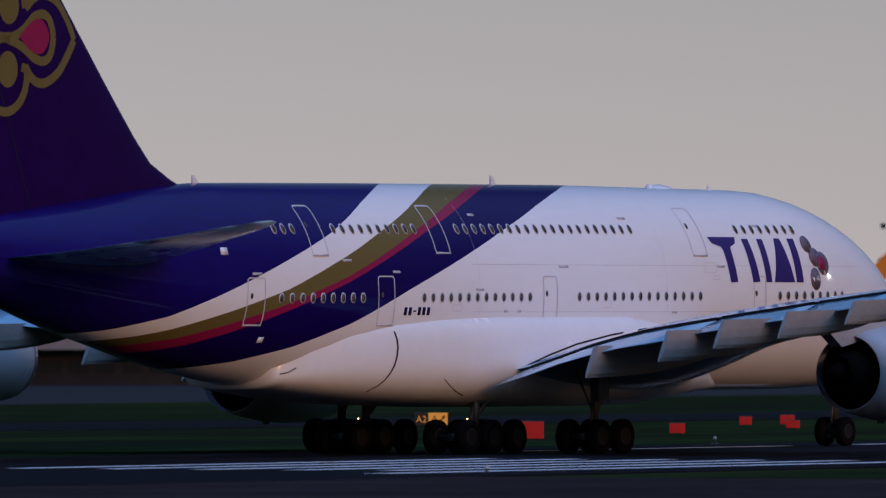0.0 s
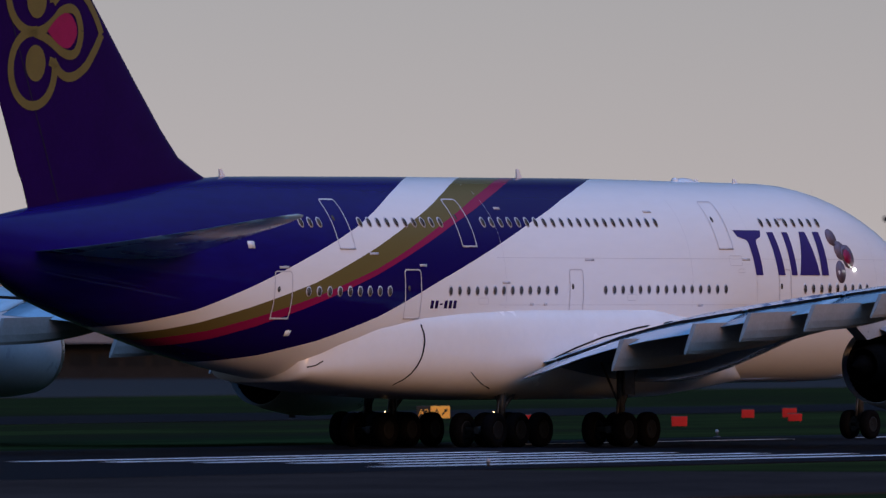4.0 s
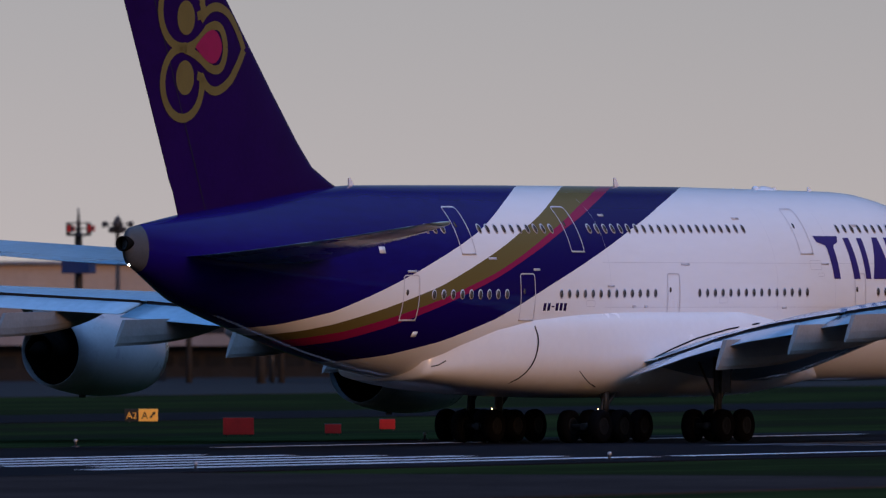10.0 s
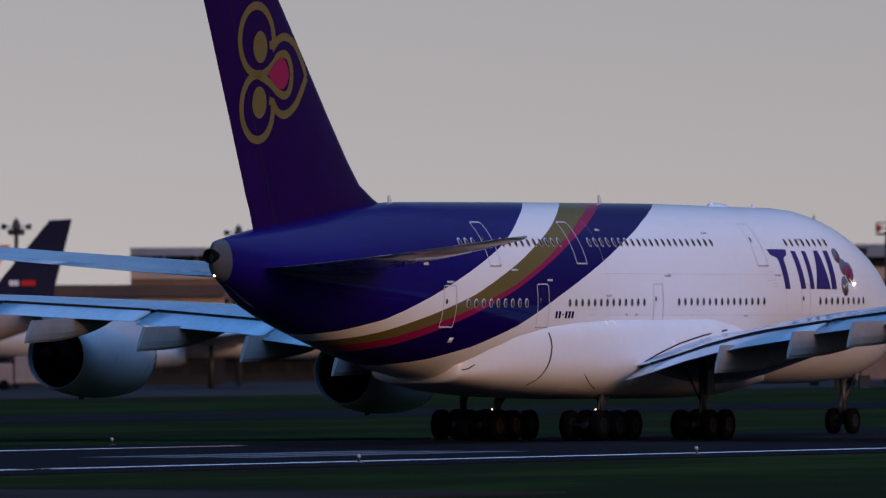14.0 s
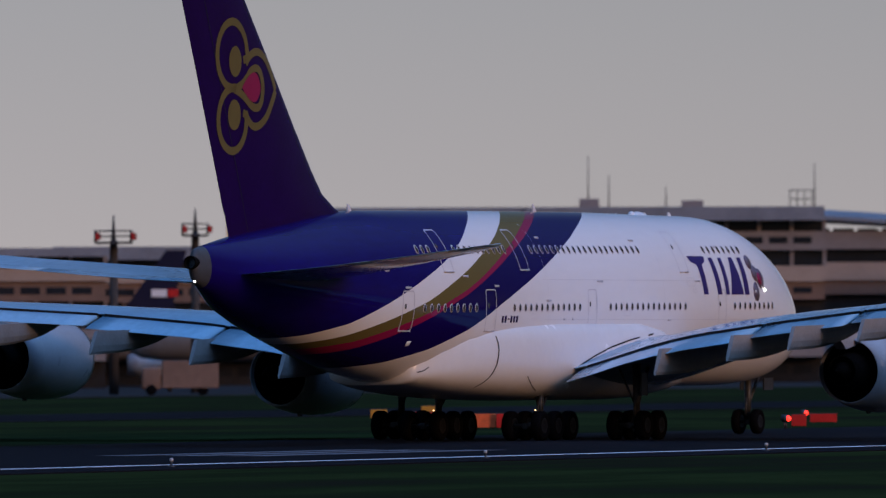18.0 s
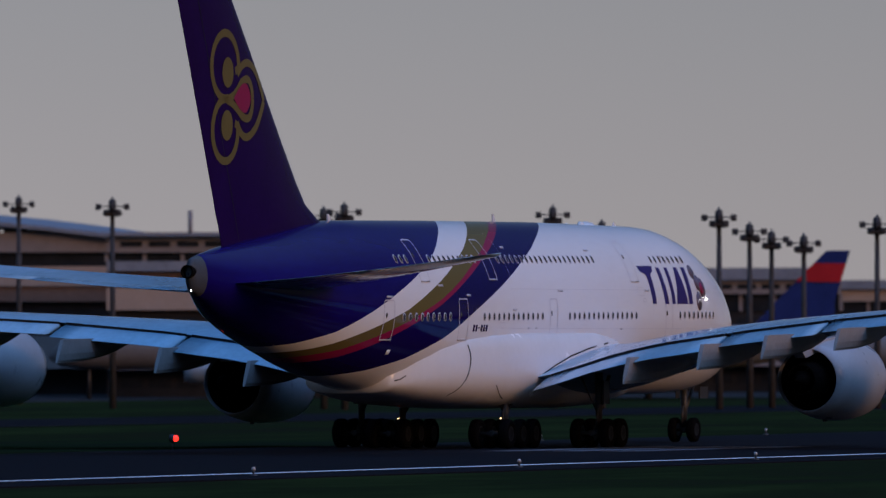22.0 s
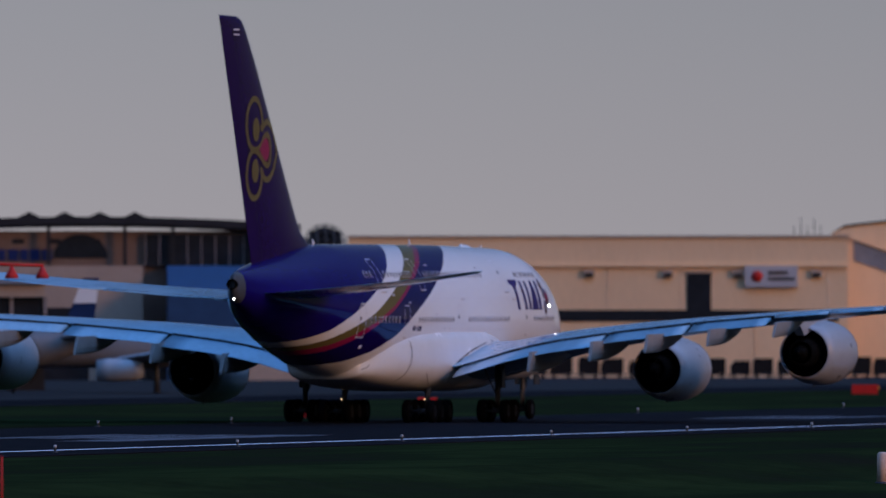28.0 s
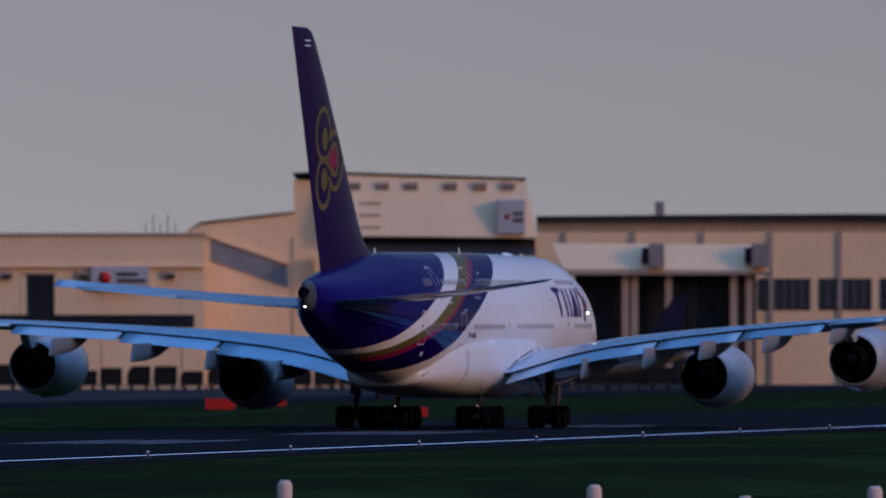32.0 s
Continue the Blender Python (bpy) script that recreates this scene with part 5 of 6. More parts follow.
# long peach-coloured cargo wall
wl_ = building("cargo_building", "long peach-coloured cargo building with a ledge and small vents", 1679.8, 183.3, 14.5)
block(wl_, "wall", "peach", -43.2, 22.2, 0, 18.4, 0, 40)
block(wl_, "coping", "tan", -43.4, 22.3, 18.4, 18.65, -0.3, 40)
block(wl_, "ledge", "peach", -43.2, 22.2, 14.55, 14.8, -0.45, 0.0)
for k in range(7):
    part("downpipe", rod((-38 + k * 9.6, -0.06, 0), (-38 + k * 9.6, -0.06, 14.5), 0.05, 0.05, 6), M["peach"], wl_)
for u in (-32.9, -22.6, -12.4, -2.1, 7.1, 17.4):
    vent = block(wl_, "vent", "tan", u, u + 1.4, 13.25, 14.15, -0.5, 0.0)
    block(vent, "vent_mouth", "shade", u + 0.2, u + 1.2, 13.2, 13.7, -0.52, -0.45)
block(wl_, "window_recess", "darkglass", 1.1, 4.3, 8.8, 13.7, -0.12, 0.05, "tall dark window")
block(wl_, "window_head", "tan", 0.9, 4.5, 13.7, 13.95, -0.3, 0.0)
block(wl_, "red_door", "doorred", -38.4, -35.4, 7.8, 13.4, -0.15, 0.02, "tall red door")
block(wl_, "low_window_band", "darkglass", -17, 21, 7.4, 8.9, -0.12, 0.04, "dark low window band")
sg = block(wl_, "sign_board", "signpale", 8.7, 15.6, 11.9, 14.7, -0.7, -0.05, "grey sign board with a red disc")
part("sign_disc", lathe([(-0.78, 0.75), (-0.70, 0.75)], axis="y", n=20, origin=(10.3, 0, 13.3), caps=True), M["red_paint"], sg, "red disc")
for u, w, z in ((11.7, 2.6, 13.55), (11.8, 3.4, 12.75)):
    block(sg, "sign_bar", "shade", u, u + w, z, z + 0.4, -0.76, -0.70)

# maintenance hangar
mh = building("maintenance_hangar", "beige aircraft hangar with a deep sloping fascia and open door", 1722.8, 144.1, 12.61, "hangar")
part("side_wing", loft([[(-28.2, v, 0), (-28.2, v, 19.2), (-26.6, v, 20.2), (-15.0, v, 21.5), (-15.0, v, 0)] for v in (0.3, 40)]), M["peach"], mh, smooth=False)
part("side_roof_edge", loft([[(-28.3, v, 19.2), (-26.5, v, 20.35), (-15.0, v, 21.65), (-15.0, v, 21.4), (-26.5, v, 20.05)] for v in (0.1, 40)]), M["shade"], mh, smooth=False)
part("slanted_window", loft([[(-25.3, v, 18.35), (-16.1, v, 14.95), (-15.8, v, 12.3), (-25.2, v, 15.55)] for v in (0.15, 0.35)]), M["roof"], mh, "slanted grey window strip", smooth=False)
part("window_surround", loft([[(-25.7, v, 18.95), (-15.9, v, 15.45), (-15.7, v, 15.05), (-25.5, v, 18.45)] for v in (-0.1, 0.35)]), M["peach"], mh, smooth=False)
block(mh, "tower_wall", "peach", -15.1, 15.0, 0, 18.5, 0.0, 60)
block(mh, "upper_block", "peach", -15.1, 13.2, 18.5, 25.45, 0.5, 60)
part("fascia", loft([[(-11.2, -0.2, 26.2), (13.2, -0.2, 25.4), (14.7, -3.2, 18.3), (-9.0, -3.2, 18.6)], [(-11.2, 1.0, 26.2), (13.2, 1.0, 25.4), (14.7, 1.0, 18.3), (-9.0, 1.0, 18.6)]]), M["peach"], mh, "sloping beige fascia", smooth=False)
part("roof_edge", loft([[(-15.2, v, 26.1), (-11.2, v, 26.25), (13.3, v, 25.45), (13.3, v, 25.7), (-11.2, v, 26.5), (-15.2, v, 26.35)] for v in (-0.4, 60)]), M["shade"], mh, smooth=False)
# shade under the fascia, painted as a near-black slab
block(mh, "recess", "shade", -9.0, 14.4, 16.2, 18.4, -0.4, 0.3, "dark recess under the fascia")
M["slate"] = surface("dark_slate_roof", (0.045, 0.055, 0.075), 0.6, scale=0.4, vary=0.2)
part("recess_roof", loft([[(-8.6, -3.0, 16.15), (14.6, -3.0, 16.15), (13.4, -0.45, 18.2), (-7.8, -0.45, 18.2)], [(-8.6, -0.4, 16.15), (14.6, -0.4, 16.15), (13.4, -0.4, 18.2), (-7.8, -0.4, 18.2)]]), M["slate"], mh, "dark sloping slate roof", smooth=False)
cn = block(mh, "canopy_beam", "beige", -12.7, 15.6, 14.0, 16.1, -3.4, -0.5, "long beige canopy beam", 0.1)
for k in range(10):
    block(cn, "canopy_lamp", "shade", -5.6 + k * 2.25, -4.9 + k * 2.25, 14.35, 14.8, -3.55, -3.4)
# the unlit inside of the hangar is a near-black slab on the wall
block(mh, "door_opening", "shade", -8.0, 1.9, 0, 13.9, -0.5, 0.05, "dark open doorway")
for k in range(3):
    block(mh, "door_leaf", "beige", 2.5 + k * 3.65, 6.0 + k * 3.65, 0, 13.8, -0.9, -0.55)
block(mh, "door_post", "brown", 1.8, 2.4, 0, 13.9, -1.2, -0.5)
for u in (-11.6, -10.9, -10.2):
    part("pipe", rod((u, -0.3, 0), (u, -0.3, 14), 0.1, 0.1, 6), M["tan"], mh)
for u in (-8.6, -5.1, -1.6, 3.2, 6.8, 10.3):
    v_ = block(mh, "fascia_vent", "tan", u, u + 1.7, 24.2, 25.15, -1.0, -0.2)
    block(v_, "vent_mouth", "brown", u + 0.2, u + 1.5, 24.4, 24.75, -1.06, -1.0)
for k in range(3):
    block(mh, "ladder_rung", "tan", -7.0, -4.5, 19.5 + k * 1.5, 19.75 + k * 1.5, -2.9 + k * 0.6, -2.3 + k * 0.6)
sb = block(mh, "sign_board", "signpale", 9.8, 13.2, 18.8, 23.0, -3.6, -1.2, "grey upright sign board", 0.08)
part("sign_disc", lathe([(-3.7, 0.32), (-3.62, 0.32)], axis="y", n=16, origin=(11.0, 0, 20.9), caps=True), M["doorred"], sb)
for z in (21.1, 20.3):
    block(sb, "sign_bar", "shade", 11.7, 12.9, z, z + 0.35, -3.68, -3.6)
for k in range(5):
    part("roof_mast", rod((-33.5 + k * 0.9, 12, 18.0), (-33.5 + k * 0.9, 12, 20.4 + (k % 2) * 1.0), 0.08, 0.05, 6), M["mast"], mh)

# workshop hall beside it
hl = building("workshop_hall", "grey-beige workshop hall with column bays and grid windows", 1825.8, 124.5, 10.98, "hall")
block(hl, "wall", "peach", -26, 62, 0, 20.0, 0, 60)
block(hl, "upper_wall", "tan", -26, 62, 20.0, 21.8, 0.6, 60)
part("roof_edge", loft([[(u, v, 21.6 + z) for v, z in ((-0.6, 0), (-0.6, 0.5 + 0.25 * math.sin((u + 26) / 88 * math.pi)), (60, 0.5), (60, 0))] for u in np.linspace(-26, 62, 12)]), M["shade"], hl, smooth=False)
for k in range(9):
    block(hl, "bay_column", "tan", -22.5 + k * 9.0, -22.0 + k * 9.0, 0, 20.0, -0.35, 0.0)
for k in range(7):
    u = 3.0 + k * 8.0
    wnd = block(hl, "grid_window", "darkglass", u, u + 6.9, 9.8, 13.9, -0.12, 0.04, "dark window behind a white grid")
    for q in range(1, 6):
        block(wnd, "bar", "roof", u, u + 6.9, 9.8 + q * 0.68, 9.87 + q * 0.68, -0.2, -0.12)
    for q in range(1, 6):
        block(wnd, "bar", "roof", u + q * 1.15, u + q * 1.15 + 0.08, 9.8, 13.9, -0.2, -0.12)
part("chimney", box(-10.5, -9.3, 8, 9.2, 21.5, 24.1, 0.05), M["hazewall"], hl, smooth=False)
an = building("hall_annex", "low annex with a sloping beige fascia and dark doors", 1812, 121, 11.0, "hall")
part("fascia", loft([[(-24.4, -4, 18.4), (2.4, -4, 18.2), (3.6, -6.5, 14.8), (-23.0, -6.5, 15.0)], [(-24.4, 6, 18.4), (2.4, 6, 18.2), (3.6, 6, 14.8), (-23.0, 6, 15.0)]]), M["peach"], an, "sloping beige fascia", smooth=False)
block(an, "eave", "tan", -23.2, 3.8, 14.3, 14.8, -6.8, 6)
# shade below the annex eave, given by a near-black block
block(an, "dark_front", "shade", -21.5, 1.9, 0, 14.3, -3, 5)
for u in (-15.4, -14.2, -9.8, -1.4, 0.6):
    block(an, "pillar", "tan", u, u + 0.9, 0, 14.3, -5.5, -4.6)
for u in (-11.9, 1.4):
    bx_ = block(an, "vent_box", "hazewall", u, u + 2.0, 15.3, 18.3, -8.0, -5.0, "grey box on the fascia", 0.06)
    block(bx_, "vent_mouth", "shade", u - 0.9, u - 0.02, 15.8, 17.8, -6.4, -5.2)
for k in range(4):
    block(an, "glazed_door", "darkglass", -8.6 + k * 1.7, -7.1 + k * 1.7, 0, 13.0, -3.2, -3.0)


# ---------------------------------------------------------------- parked aircraft
M["tail_orange"] = surface("orange_yellow_paint", (0.70, 0.22, 0.02), 0.4, scale=0.5, vary=0.12)
M["tail_purple"] = surface("dark_violet_paint", (0.012, 0.010, 0.030), 0.4, scale=0.5, vary=0.2)
M["tail_red"] = surface("deep_red_paint", (0.40, 0.015, 0.02), 0.4, scale=0.5, vary=0.2)
M["tail_blue"] = surface("deep_blue_paint", (0.010, 0.024, 0.085), 0.4, scale=0.5, vary=0.2)
# white hulls painted grey to stand for the exhaust haze before them
M["dull_white"] = surface("haze_dimmed_white_paint", (0.17, 0.16, 0.16), 0.5, scale=0.5, vary=0.15)
M["tail_maroon"] = surface("maroon_paint", (0.10, 0.012, 0.03), 0.4, scale=0.5, vary=0.2)


def parked_jet(x, y, az, fin_pts, body_m, tail_m, label, length=38, r=1.9, zc=4.6, stripe_m=None, bars=(), disc=None):
    """A jet side-on: the fin outline in (u, z) gives its place; the nose points left."""
    e = empty("parked_airliner", label, "airliner", "parked aircraft", facing(x, y, az))
    (u0, z0), (u1, z1), (u2, z2), (u3, z3) = fin_pts
    end = u2 + 1.5
    rings = []
    for k, (s, f, lift) in enumerate(((0, .12, .9), (.04, .35, .75), (.1, .6, .5), (.2, .88, .15), (.3, 1, 0), (.85, 1, 0), (.92, .9, -.05), (.97, .6, -.25), (1, .1, -.4))):
        u = end - length * s
        rings.append([(u, r * f * math.cos(a), zc + lift * r + r * f * math.sin(a)) for a in np.linspace(0, 2 * math.pi, 21)[:-1]])
    part("body", loft(rings), M[body_m], e)
    fin_ = part("fin", loft([[(u0, w * .5, z0), (u1, w * .5, z1), (u2, w, z2), (u2, w, zc + r * .8), (u3 - (z3 - zc) * .6, w, zc + r * .8), (u3, w, z3)] for w in (-0.18, 0.18)]), M[tail_m], e, smooth=False)
    if stripe_m:
        a, b = 0.25, 0.62
        l = lambda p, q, t: (p[0] + (q[0] - p[0]) * t, p[1] + (q[1] - p[1]) * t)
        quad = [l((u0, z0), (u3, z3), a), l((u1, z1), (u2, z2), a), l((u1, z1), (u2, z2), b), l((u0, z0), (u3, z3), b)]
        part("fin_patch", loft([[(u, w, z) for u, z in quad] for w in (-0.24, -0.2)]), M[stripe_m], fin_, "contrasting fin patch", smooth=False)
    for u, w, z, h, m in bars:
        part("title_bar", box(u, u + w, -0.3, -0.24, z, z + h), M[m], fin_, "plain bar of the title", smooth=False)
    if disc:
        part("fin_disc", lathe([(-0.28, disc[2]), (-0.22, disc[2])], axis="y", n=20, origin=(disc[0], 0, disc[1]), caps=True), M["white"], fin_, "white disc on the fin")
    for s in (-1, 1):
        part("tailplane", loft([[(end - 1, s * 0.5, zc + 1.2), (end - 5, s * .5, zc + 1.2), (end - 5, s * .5, zc + 1.4)], [(end + 1.0, s * 6, zc + 1.7), (end - 1, s * 6, zc + 1.7), (end - 1, s * 6, zc + 1.8)]]), M["grey"], e, smooth=False)
        part("wing", loft([[(end - length * .45, s * 1.4, zc - 1.2), (end - length * .65, s * 1.4, zc - 1.2), (end - length * .6, s * 1.4, zc - .7)], [(end - length * .34, s * 17, zc + .2), (end - length * .39, s * 17, zc + .2), (end - length * .38, s * 17, zc + .4)]]), M["grey"], e, smooth=False)
        part("engine", lathe([(-2.2, .95), (-1.0, 1.15), (1.2, 1.0), (2.2, .7)], n=18, origin=(end - length * .6, s * 6, zc - 2.0), caps=True), M["grey"], e)
        part("leg", rod((end - length * .5, s * 2.2, 0), (end - length * .5, s * 2.2, zc - 1), .3, .15, 8), M["steel"], e)
    part("leg", rod((end - length * .9, 0, 0), (end - length * .9, 0, zc - 1), .2, .12, 8), M["steel"], e)
    return e


parked_jet(880.5, 229.1, 28.71, ((2.5, 15.8), (5.7, 15.8), (2.8, 8.0), (-5.3, 8.0)), "white", "tail_orange", "white freighter with a tall orange-yellow fin", 44, 2.3, 4.9)
parked_jet(848.6, 253.7, 30.41, ((0.0, 12.5), (2.1, 12.5), (-0.3, 8.1), (-4.3, 8.1)), "white", "tail_orange", "white freighter with an orange fin and pale disc", 34, 1.9, 4.6, disc=(-1.3, 8.2, 1.05))
# the two "hazewall" freighters have the apron haze painted into their hulls
parked_jet(833.7, 239.4, 30.12, ((0.6, 14.4), (2.5, 14.5), (1.0, 8.6), (-4.2, 8.6)), "hazewall", "tail_purple", "pale grey freighter with a dark violet fin", 40, 2.2, 5.2, bars=((-2.8, 0.8, 8.9, 0.45, "white"), (-1.8, 1.2, 8.9, 0.45, "red_paint")))
parked_jet(1043, 252, 26.3, ((-13.0, 13.2), (-11.0, 13.2), (-12.2, 8.4), (-16.4, 8.4)), "hazewall", "tail_purple", "pale grey freighter with a violet fin and title bars", 34, 1.9, 4.6, bars=((-14.4, 1.5, 8.7, 0.75, "white"), (-12.8, 1.0, 8.7, 0.75, "red_paint")))
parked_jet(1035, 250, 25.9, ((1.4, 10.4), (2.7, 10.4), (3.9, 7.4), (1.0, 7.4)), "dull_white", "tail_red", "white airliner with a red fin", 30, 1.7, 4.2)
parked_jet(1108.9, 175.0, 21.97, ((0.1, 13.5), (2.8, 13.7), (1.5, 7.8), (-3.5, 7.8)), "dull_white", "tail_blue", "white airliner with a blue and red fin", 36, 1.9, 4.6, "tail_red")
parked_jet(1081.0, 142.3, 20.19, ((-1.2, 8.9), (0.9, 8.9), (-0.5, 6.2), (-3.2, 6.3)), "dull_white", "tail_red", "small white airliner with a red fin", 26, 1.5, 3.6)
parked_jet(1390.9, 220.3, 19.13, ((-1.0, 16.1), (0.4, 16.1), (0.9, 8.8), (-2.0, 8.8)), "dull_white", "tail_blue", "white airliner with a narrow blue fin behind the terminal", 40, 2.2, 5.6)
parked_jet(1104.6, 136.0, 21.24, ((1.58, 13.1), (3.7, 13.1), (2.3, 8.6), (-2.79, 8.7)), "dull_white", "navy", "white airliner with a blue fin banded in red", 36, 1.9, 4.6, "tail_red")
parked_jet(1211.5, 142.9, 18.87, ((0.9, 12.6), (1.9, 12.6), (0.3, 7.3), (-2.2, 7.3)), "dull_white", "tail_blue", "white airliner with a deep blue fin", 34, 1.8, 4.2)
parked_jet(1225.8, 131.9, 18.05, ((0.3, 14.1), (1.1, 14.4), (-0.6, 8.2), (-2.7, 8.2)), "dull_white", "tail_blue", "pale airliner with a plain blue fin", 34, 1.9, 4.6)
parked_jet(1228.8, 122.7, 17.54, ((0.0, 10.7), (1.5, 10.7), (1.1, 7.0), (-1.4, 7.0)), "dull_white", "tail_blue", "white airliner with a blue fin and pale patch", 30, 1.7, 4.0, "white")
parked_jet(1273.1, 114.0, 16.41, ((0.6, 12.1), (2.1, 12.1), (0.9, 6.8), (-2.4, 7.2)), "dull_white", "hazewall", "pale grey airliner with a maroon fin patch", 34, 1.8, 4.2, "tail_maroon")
parked_jet(1500.7, 67.9, 11.30, ((0.2, 10.2), (1.7, 10.4), (0.9, 7.0), (-1.9, 7.0)), "dull_white", "tail_purple", "whitish airliner dimmed by haze with a dark violet fin", 34, 1.3, 3.2)

parked_jet(959.5, 191.4, 23.19, ((1.88, 15.4), (2.77, 15.4), (1.43, 7.7), (-1.43, 7.7)), "dull_white", "navy", "white airliner with a deep blue fin and white patch", 36, 1.9, 4.6, "white")
parked_jet(963.0, 184.0, 23.0, ((0.98, 12.6), (2.28, 13.0), (2.82, 7.6), (-1.34, 7.7)), "shade", "shade", "dark airliner with a black fin", 34, 1.8, 4.4)

# ---------------------------------------------------------------- apron vehicles and far trees
def apron_truck(x, y, az, m, label, lamp=None):
    e = empty("service_truck", label, "truck", "apron vehicles", facing(x, y, az))
    part("cab", box(-3.2, -1.6, -1.1, 1.1, 0.5, 2.3, 0.15), M[m], e)
    part("load_body", box(-1.5, 3.2, -1.2, 1.2, 0.6, 2.9, 0.08), M[m], e, smooth=False)
    part("windscreen", box(-3.24, -3.1, -0.9, 0.9, 1.4, 2.1, 0.03), M["darkglass"], e, smooth=False)
    for u in (-2.4, 1.9):
        for s in (-1, 1):
            part("wheel", lathe([(-.15, .2), (-.15, .45), (.15, .45), (.15, .2)], axis="y", n=14, origin=(u, s * 1.0, 0.45), caps=True), M["black"], e)
    if lamp:
        part("beacon", ball((-2.3, -1.15, 2.45), 0.34), M[lamp], e, "glowing orange beacon")
    return e


M["beacon"] = glow("orange_beacon", (1.0, 0.32, 0.06), 5.0)
for x, y, az, m, lamp in ((903, 195, 27.5, "brown", None), (955, 210, 25.2, "brown", "beacon"), (985, 190, 24, "brown", None), (880, 215, 30, "hazewall", None), (1150, 150, 18.5, "hazewall", None), (820, 255, 33.0, "hazewall", None), (850, 250, 31.5, "hazewall", None)):
    apron_truck(x, y, az, m, "boxy airport service truck parked on the apron", lamp)

# near-black, with the shade at the wall's foot put into the colour
M["dolly"] = surface("shade_dark_cart_steel", (0.014, 0.013, 0.014), 0.8, scale=1.5, vary=0.4, spec=0.1)


def container_dolly(x, y, az, wide, tall, chamfer):
    e = empty("container_dolly", "added dark freight container on a low four-wheeled dolly", "dolly", "freight dollies on the apron", facing(x, y, az))
    part("deck", box(-wide / 2 - 0.15, wide / 2 + 0.15, -0.85, 0.85, 0.42, 0.56, 0.03), M["steel"], e, smooth=False)
    a, b = wide / 2, wide / 2 - chamfer
    part("container", loft([[(-a, v, 0.57), (a, v, 0.57), (a, v, 0.57 + tall), (-b, v, 0.57 + tall), (-a, v, 0.57 + tall * 0.6)] for v in (-0.75, 0.75)]), M["dolly"], e, smooth=False)
    for u in (-a + 0.5, a - 0.5):
        for v in (-0.7, 0.7):
            part("wheel", lathe([(-.08, .1), (-.08, .22), (.08, .22), (.08, .1)], axis="y", n=10, origin=(u, v, 0.21), caps=True), M["black"], e)
    part("tow_bar", rod((a + 0.1, 0, 0.45), (a + 1.0, 0, 0.25), 0.04, 0.04, 5), M["steel"], e)
    return e


# dollies added in a row to darken the foot of the cargo wall
dolly_seed = random.Random(8)
along, run = Vector((math.cos(radians(14.5 - 90)), math.sin(radians(14.5 - 90)), 0)), -58.0
while run < 60:
    wide = dolly_seed.uniform(2.4, 3.4)
    spot = Vector((1676.5, 165.5, 0)) + along * run
    container_dolly(spot.x, spot.y, 14.5 + dolly_seed.uniform(-4, 4), wide, dolly_seed.choice((1.6, 1.7, 2.0, 2.2, 2.4)), dolly_seed.uniform(0.1, 0.6))
    run += wide + dolly_seed.choice((0.35, 0.4, 0.5, 0.7))

M["leaf"] = surface("dark_evergreen_leaves", (0.03, 0.04, 0.025), 0.8, scale=2, vary=0.4)
M["bark"] = surface("bark", (0.06, 0.045, 0.035), 0.9, scale=3, vary=0.3)


def far_tree(x, y, h, seed):
    rnd = random.Random(seed)
    e = empty("tree", "dark evergreen tree far behind the terminal", "tree", "far trees", pose(x, y, -0.05))
    bm = rod((0, 0, 0), (0, 0, h * .75), .3, .1, 7)
    for k in range(5):
        a = rnd.uniform(0, 6.28)
        rod((0, 0, h * (.4 + .07 * k)), (1.2 * math.cos(a), 1.2 * math.sin(a), h * (.55 + .07 * k)), .09, .03, 5, bm)
    part("trunk", bm, M["bark"], e)
    bm = bmesh.new()
    for k in range(160):
        t = rnd.random()
        rad = h * .26 * math.sin(math.pi * (0.15 + .8 * t)) * rnd.uniform(.3, 1.1)
        a = rnd.uniform(0, 6.28)
        c = Vector((rad * math.cos(a), rad * math.sin(a), h * (.35 + .65 * t)))
        s = rnd.uniform(.25, .6)
        n = Vector((rnd.uniform(-1, 1), rnd.uniform(-1, 1), rnd.uniform(-1, 1))).normalized()
        side = n.orthogonal().normalized()
        up = n.cross(side)
        bm.faces.new([bm.verts.new(c + (side * p + up * q) * s) for p, q in ((-1, 0), (0, -.7), (1, 0), (0, .7))])
    part("crown", bm, M["leaf"], e, smooth=False)
    return e


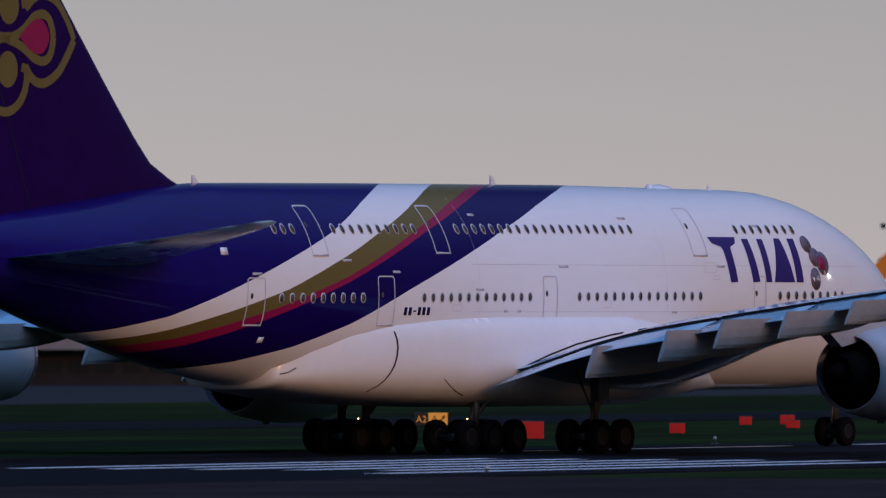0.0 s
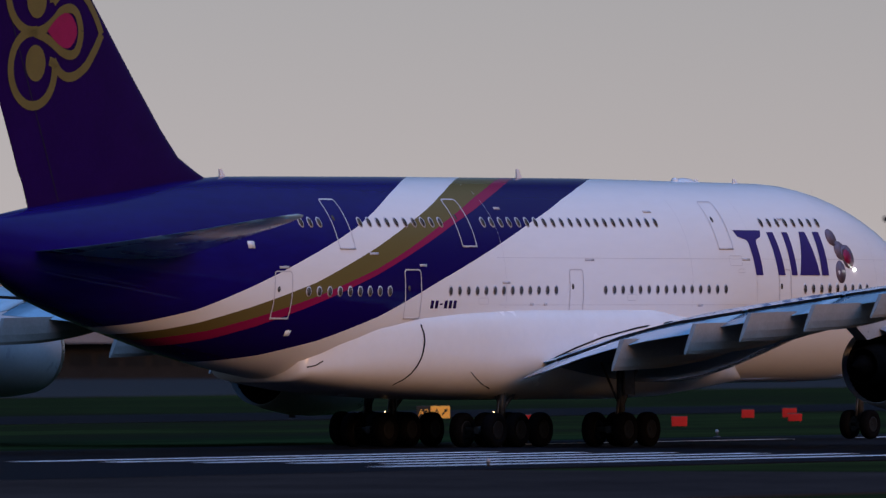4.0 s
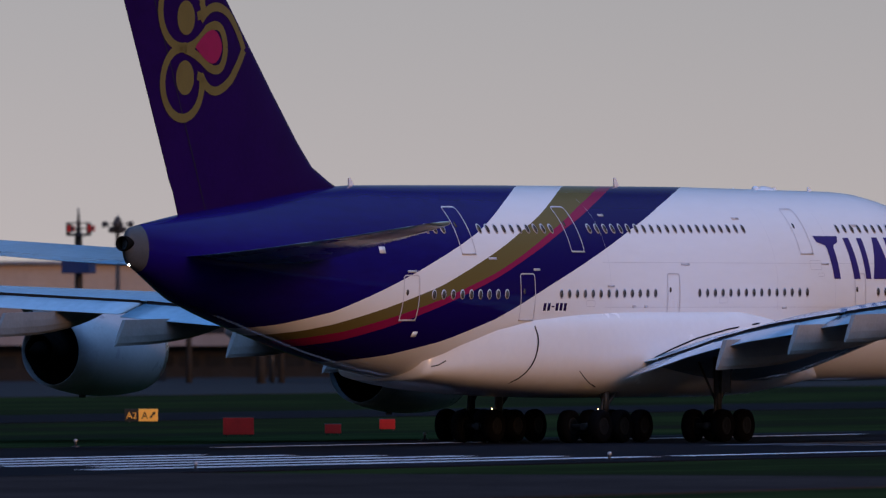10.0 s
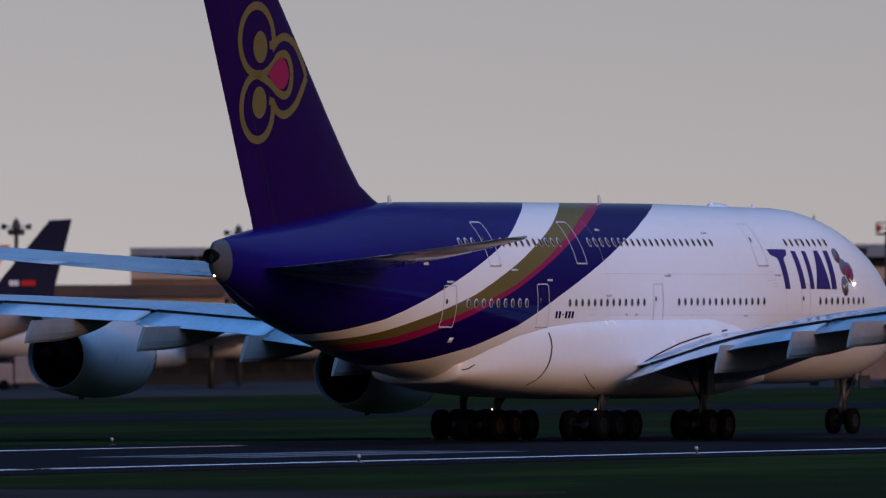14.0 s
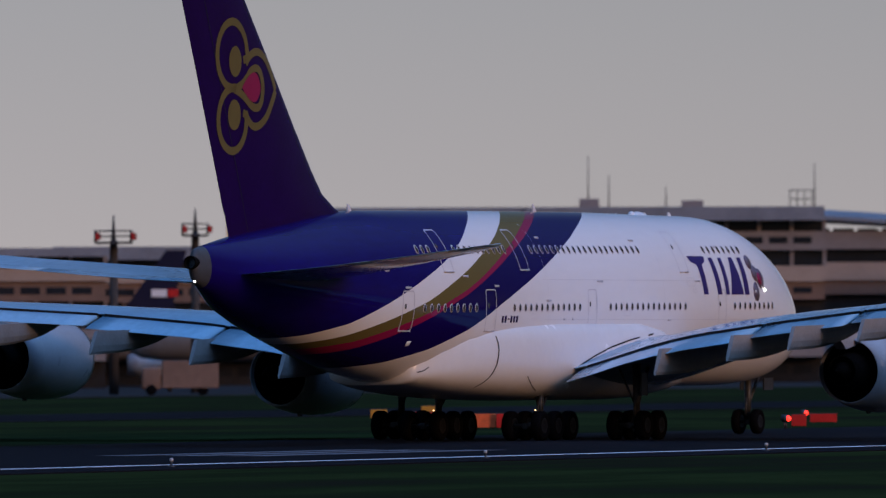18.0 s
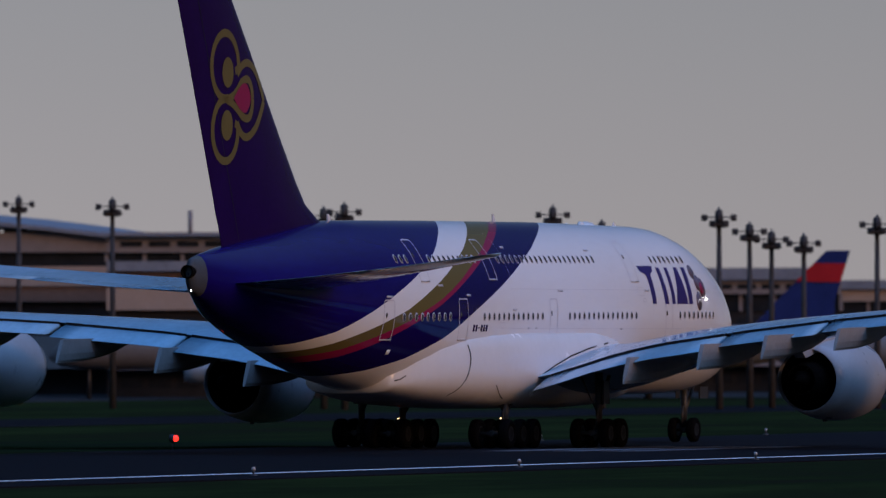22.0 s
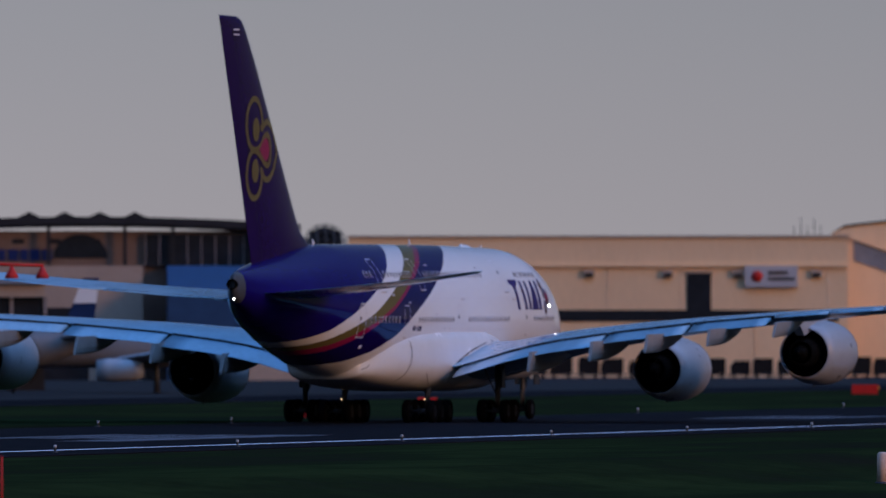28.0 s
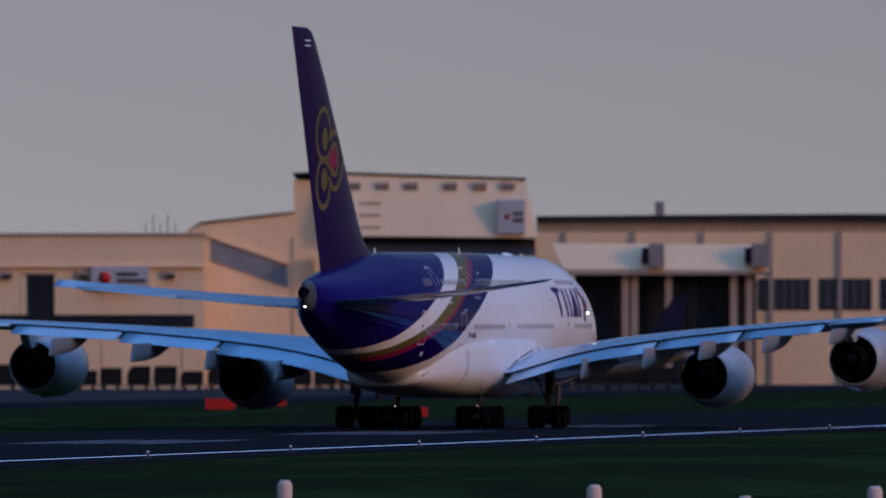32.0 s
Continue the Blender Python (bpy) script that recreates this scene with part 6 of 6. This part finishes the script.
for k, (x, y, h) in enumerate(((945, 322, 11.3), (950, 320, 10.6), (957, 319, 11.6), (966, 318, 10.8), (940, 330, 10.4), (975, 322, 11.0))):
    far_tree(x, y, h, k)


# ---------------------------------------------------------------- what moves
ROLL = [
    (0, 382.59, 2.10, -0.81), (1, 382.61, 1.93, -0.84), (2, 382.77, 1.80, -0.86), (3, 383.18, 1.77, -0.88),
    (4, 383.99, 1.83, -0.88), (5, 385.35, 1.82, -0.87), (6, 387.41, 1.53, -0.86), (7, 390.45, 0.86, -0.83),
    (8, 395.14, 0.13, -0.79), (9, 402.27, -0.24, -0.72), (10, 412.29, -0.01, -0.58), (11, 424.40, 0.28, -0.28),
    (12, 437.72, 0.15, 0.24), (13, 452.49, 0.02, 0.81), (14, 469.17, 0.51, 1.24), (15, 487.41, 1.34, 1.45),
    (16, 506.09, 1.42, 1.49), (17, 525.15, 0.61, 1.38), (18, 545.67, -0.19, 1.03), (19, 568.82, -0.30, 0.45),
    (20, 595.95, 0.01, -0.13), (21, 628.46, 0.25, -0.43), (22, 666.85, 0.04, -0.26), (23, 708.02, -0.48, 0.18),
    (24, 747.99, -1.06, 0.59), (25, 784.39, -1.36, 0.72), (26, 821.39, -0.85, 0.62), (27, 864.49, 1.01, 0.42),
    (28, 911.92, 3.22, 0.12), (29, 956.06, 3.67, -0.28), (30, 994.58, 2.01, -0.74), (31, 1027.25, -1.53, -1.16),
    (32, 1056.65, -6.08, -1.55)]


def rolling(r):
    """Times and angles of a wheel of radius r on the runway, in steps under 80 degrees."""
    rows, turned = [(0.0, 0.0)], 0.0
    for (t0, x0, *_), (t1, x1, *_) in zip(ROLL, ROLL[1:]):
        angle = math.degrees((x1 - x0) / r)
        n = max(1, math.ceil(angle / 78))
        rows += [(t0 + (t1 - t0) * k / n, turned + angle * k / n) for k in range(1, n + 1)]
        turned += angle
    return rows


def motions():
    walk(jet, [(t, pose(x, y, 0, 0, 0, turn)) for t, x, y, turn in ROLL])
    for wheel, x, y, z, r in WHEELS:
        walk(wheel, [(t, pose(x, y, z, 0, angle, 0)) for t, angle in rolling(r)])


motions()
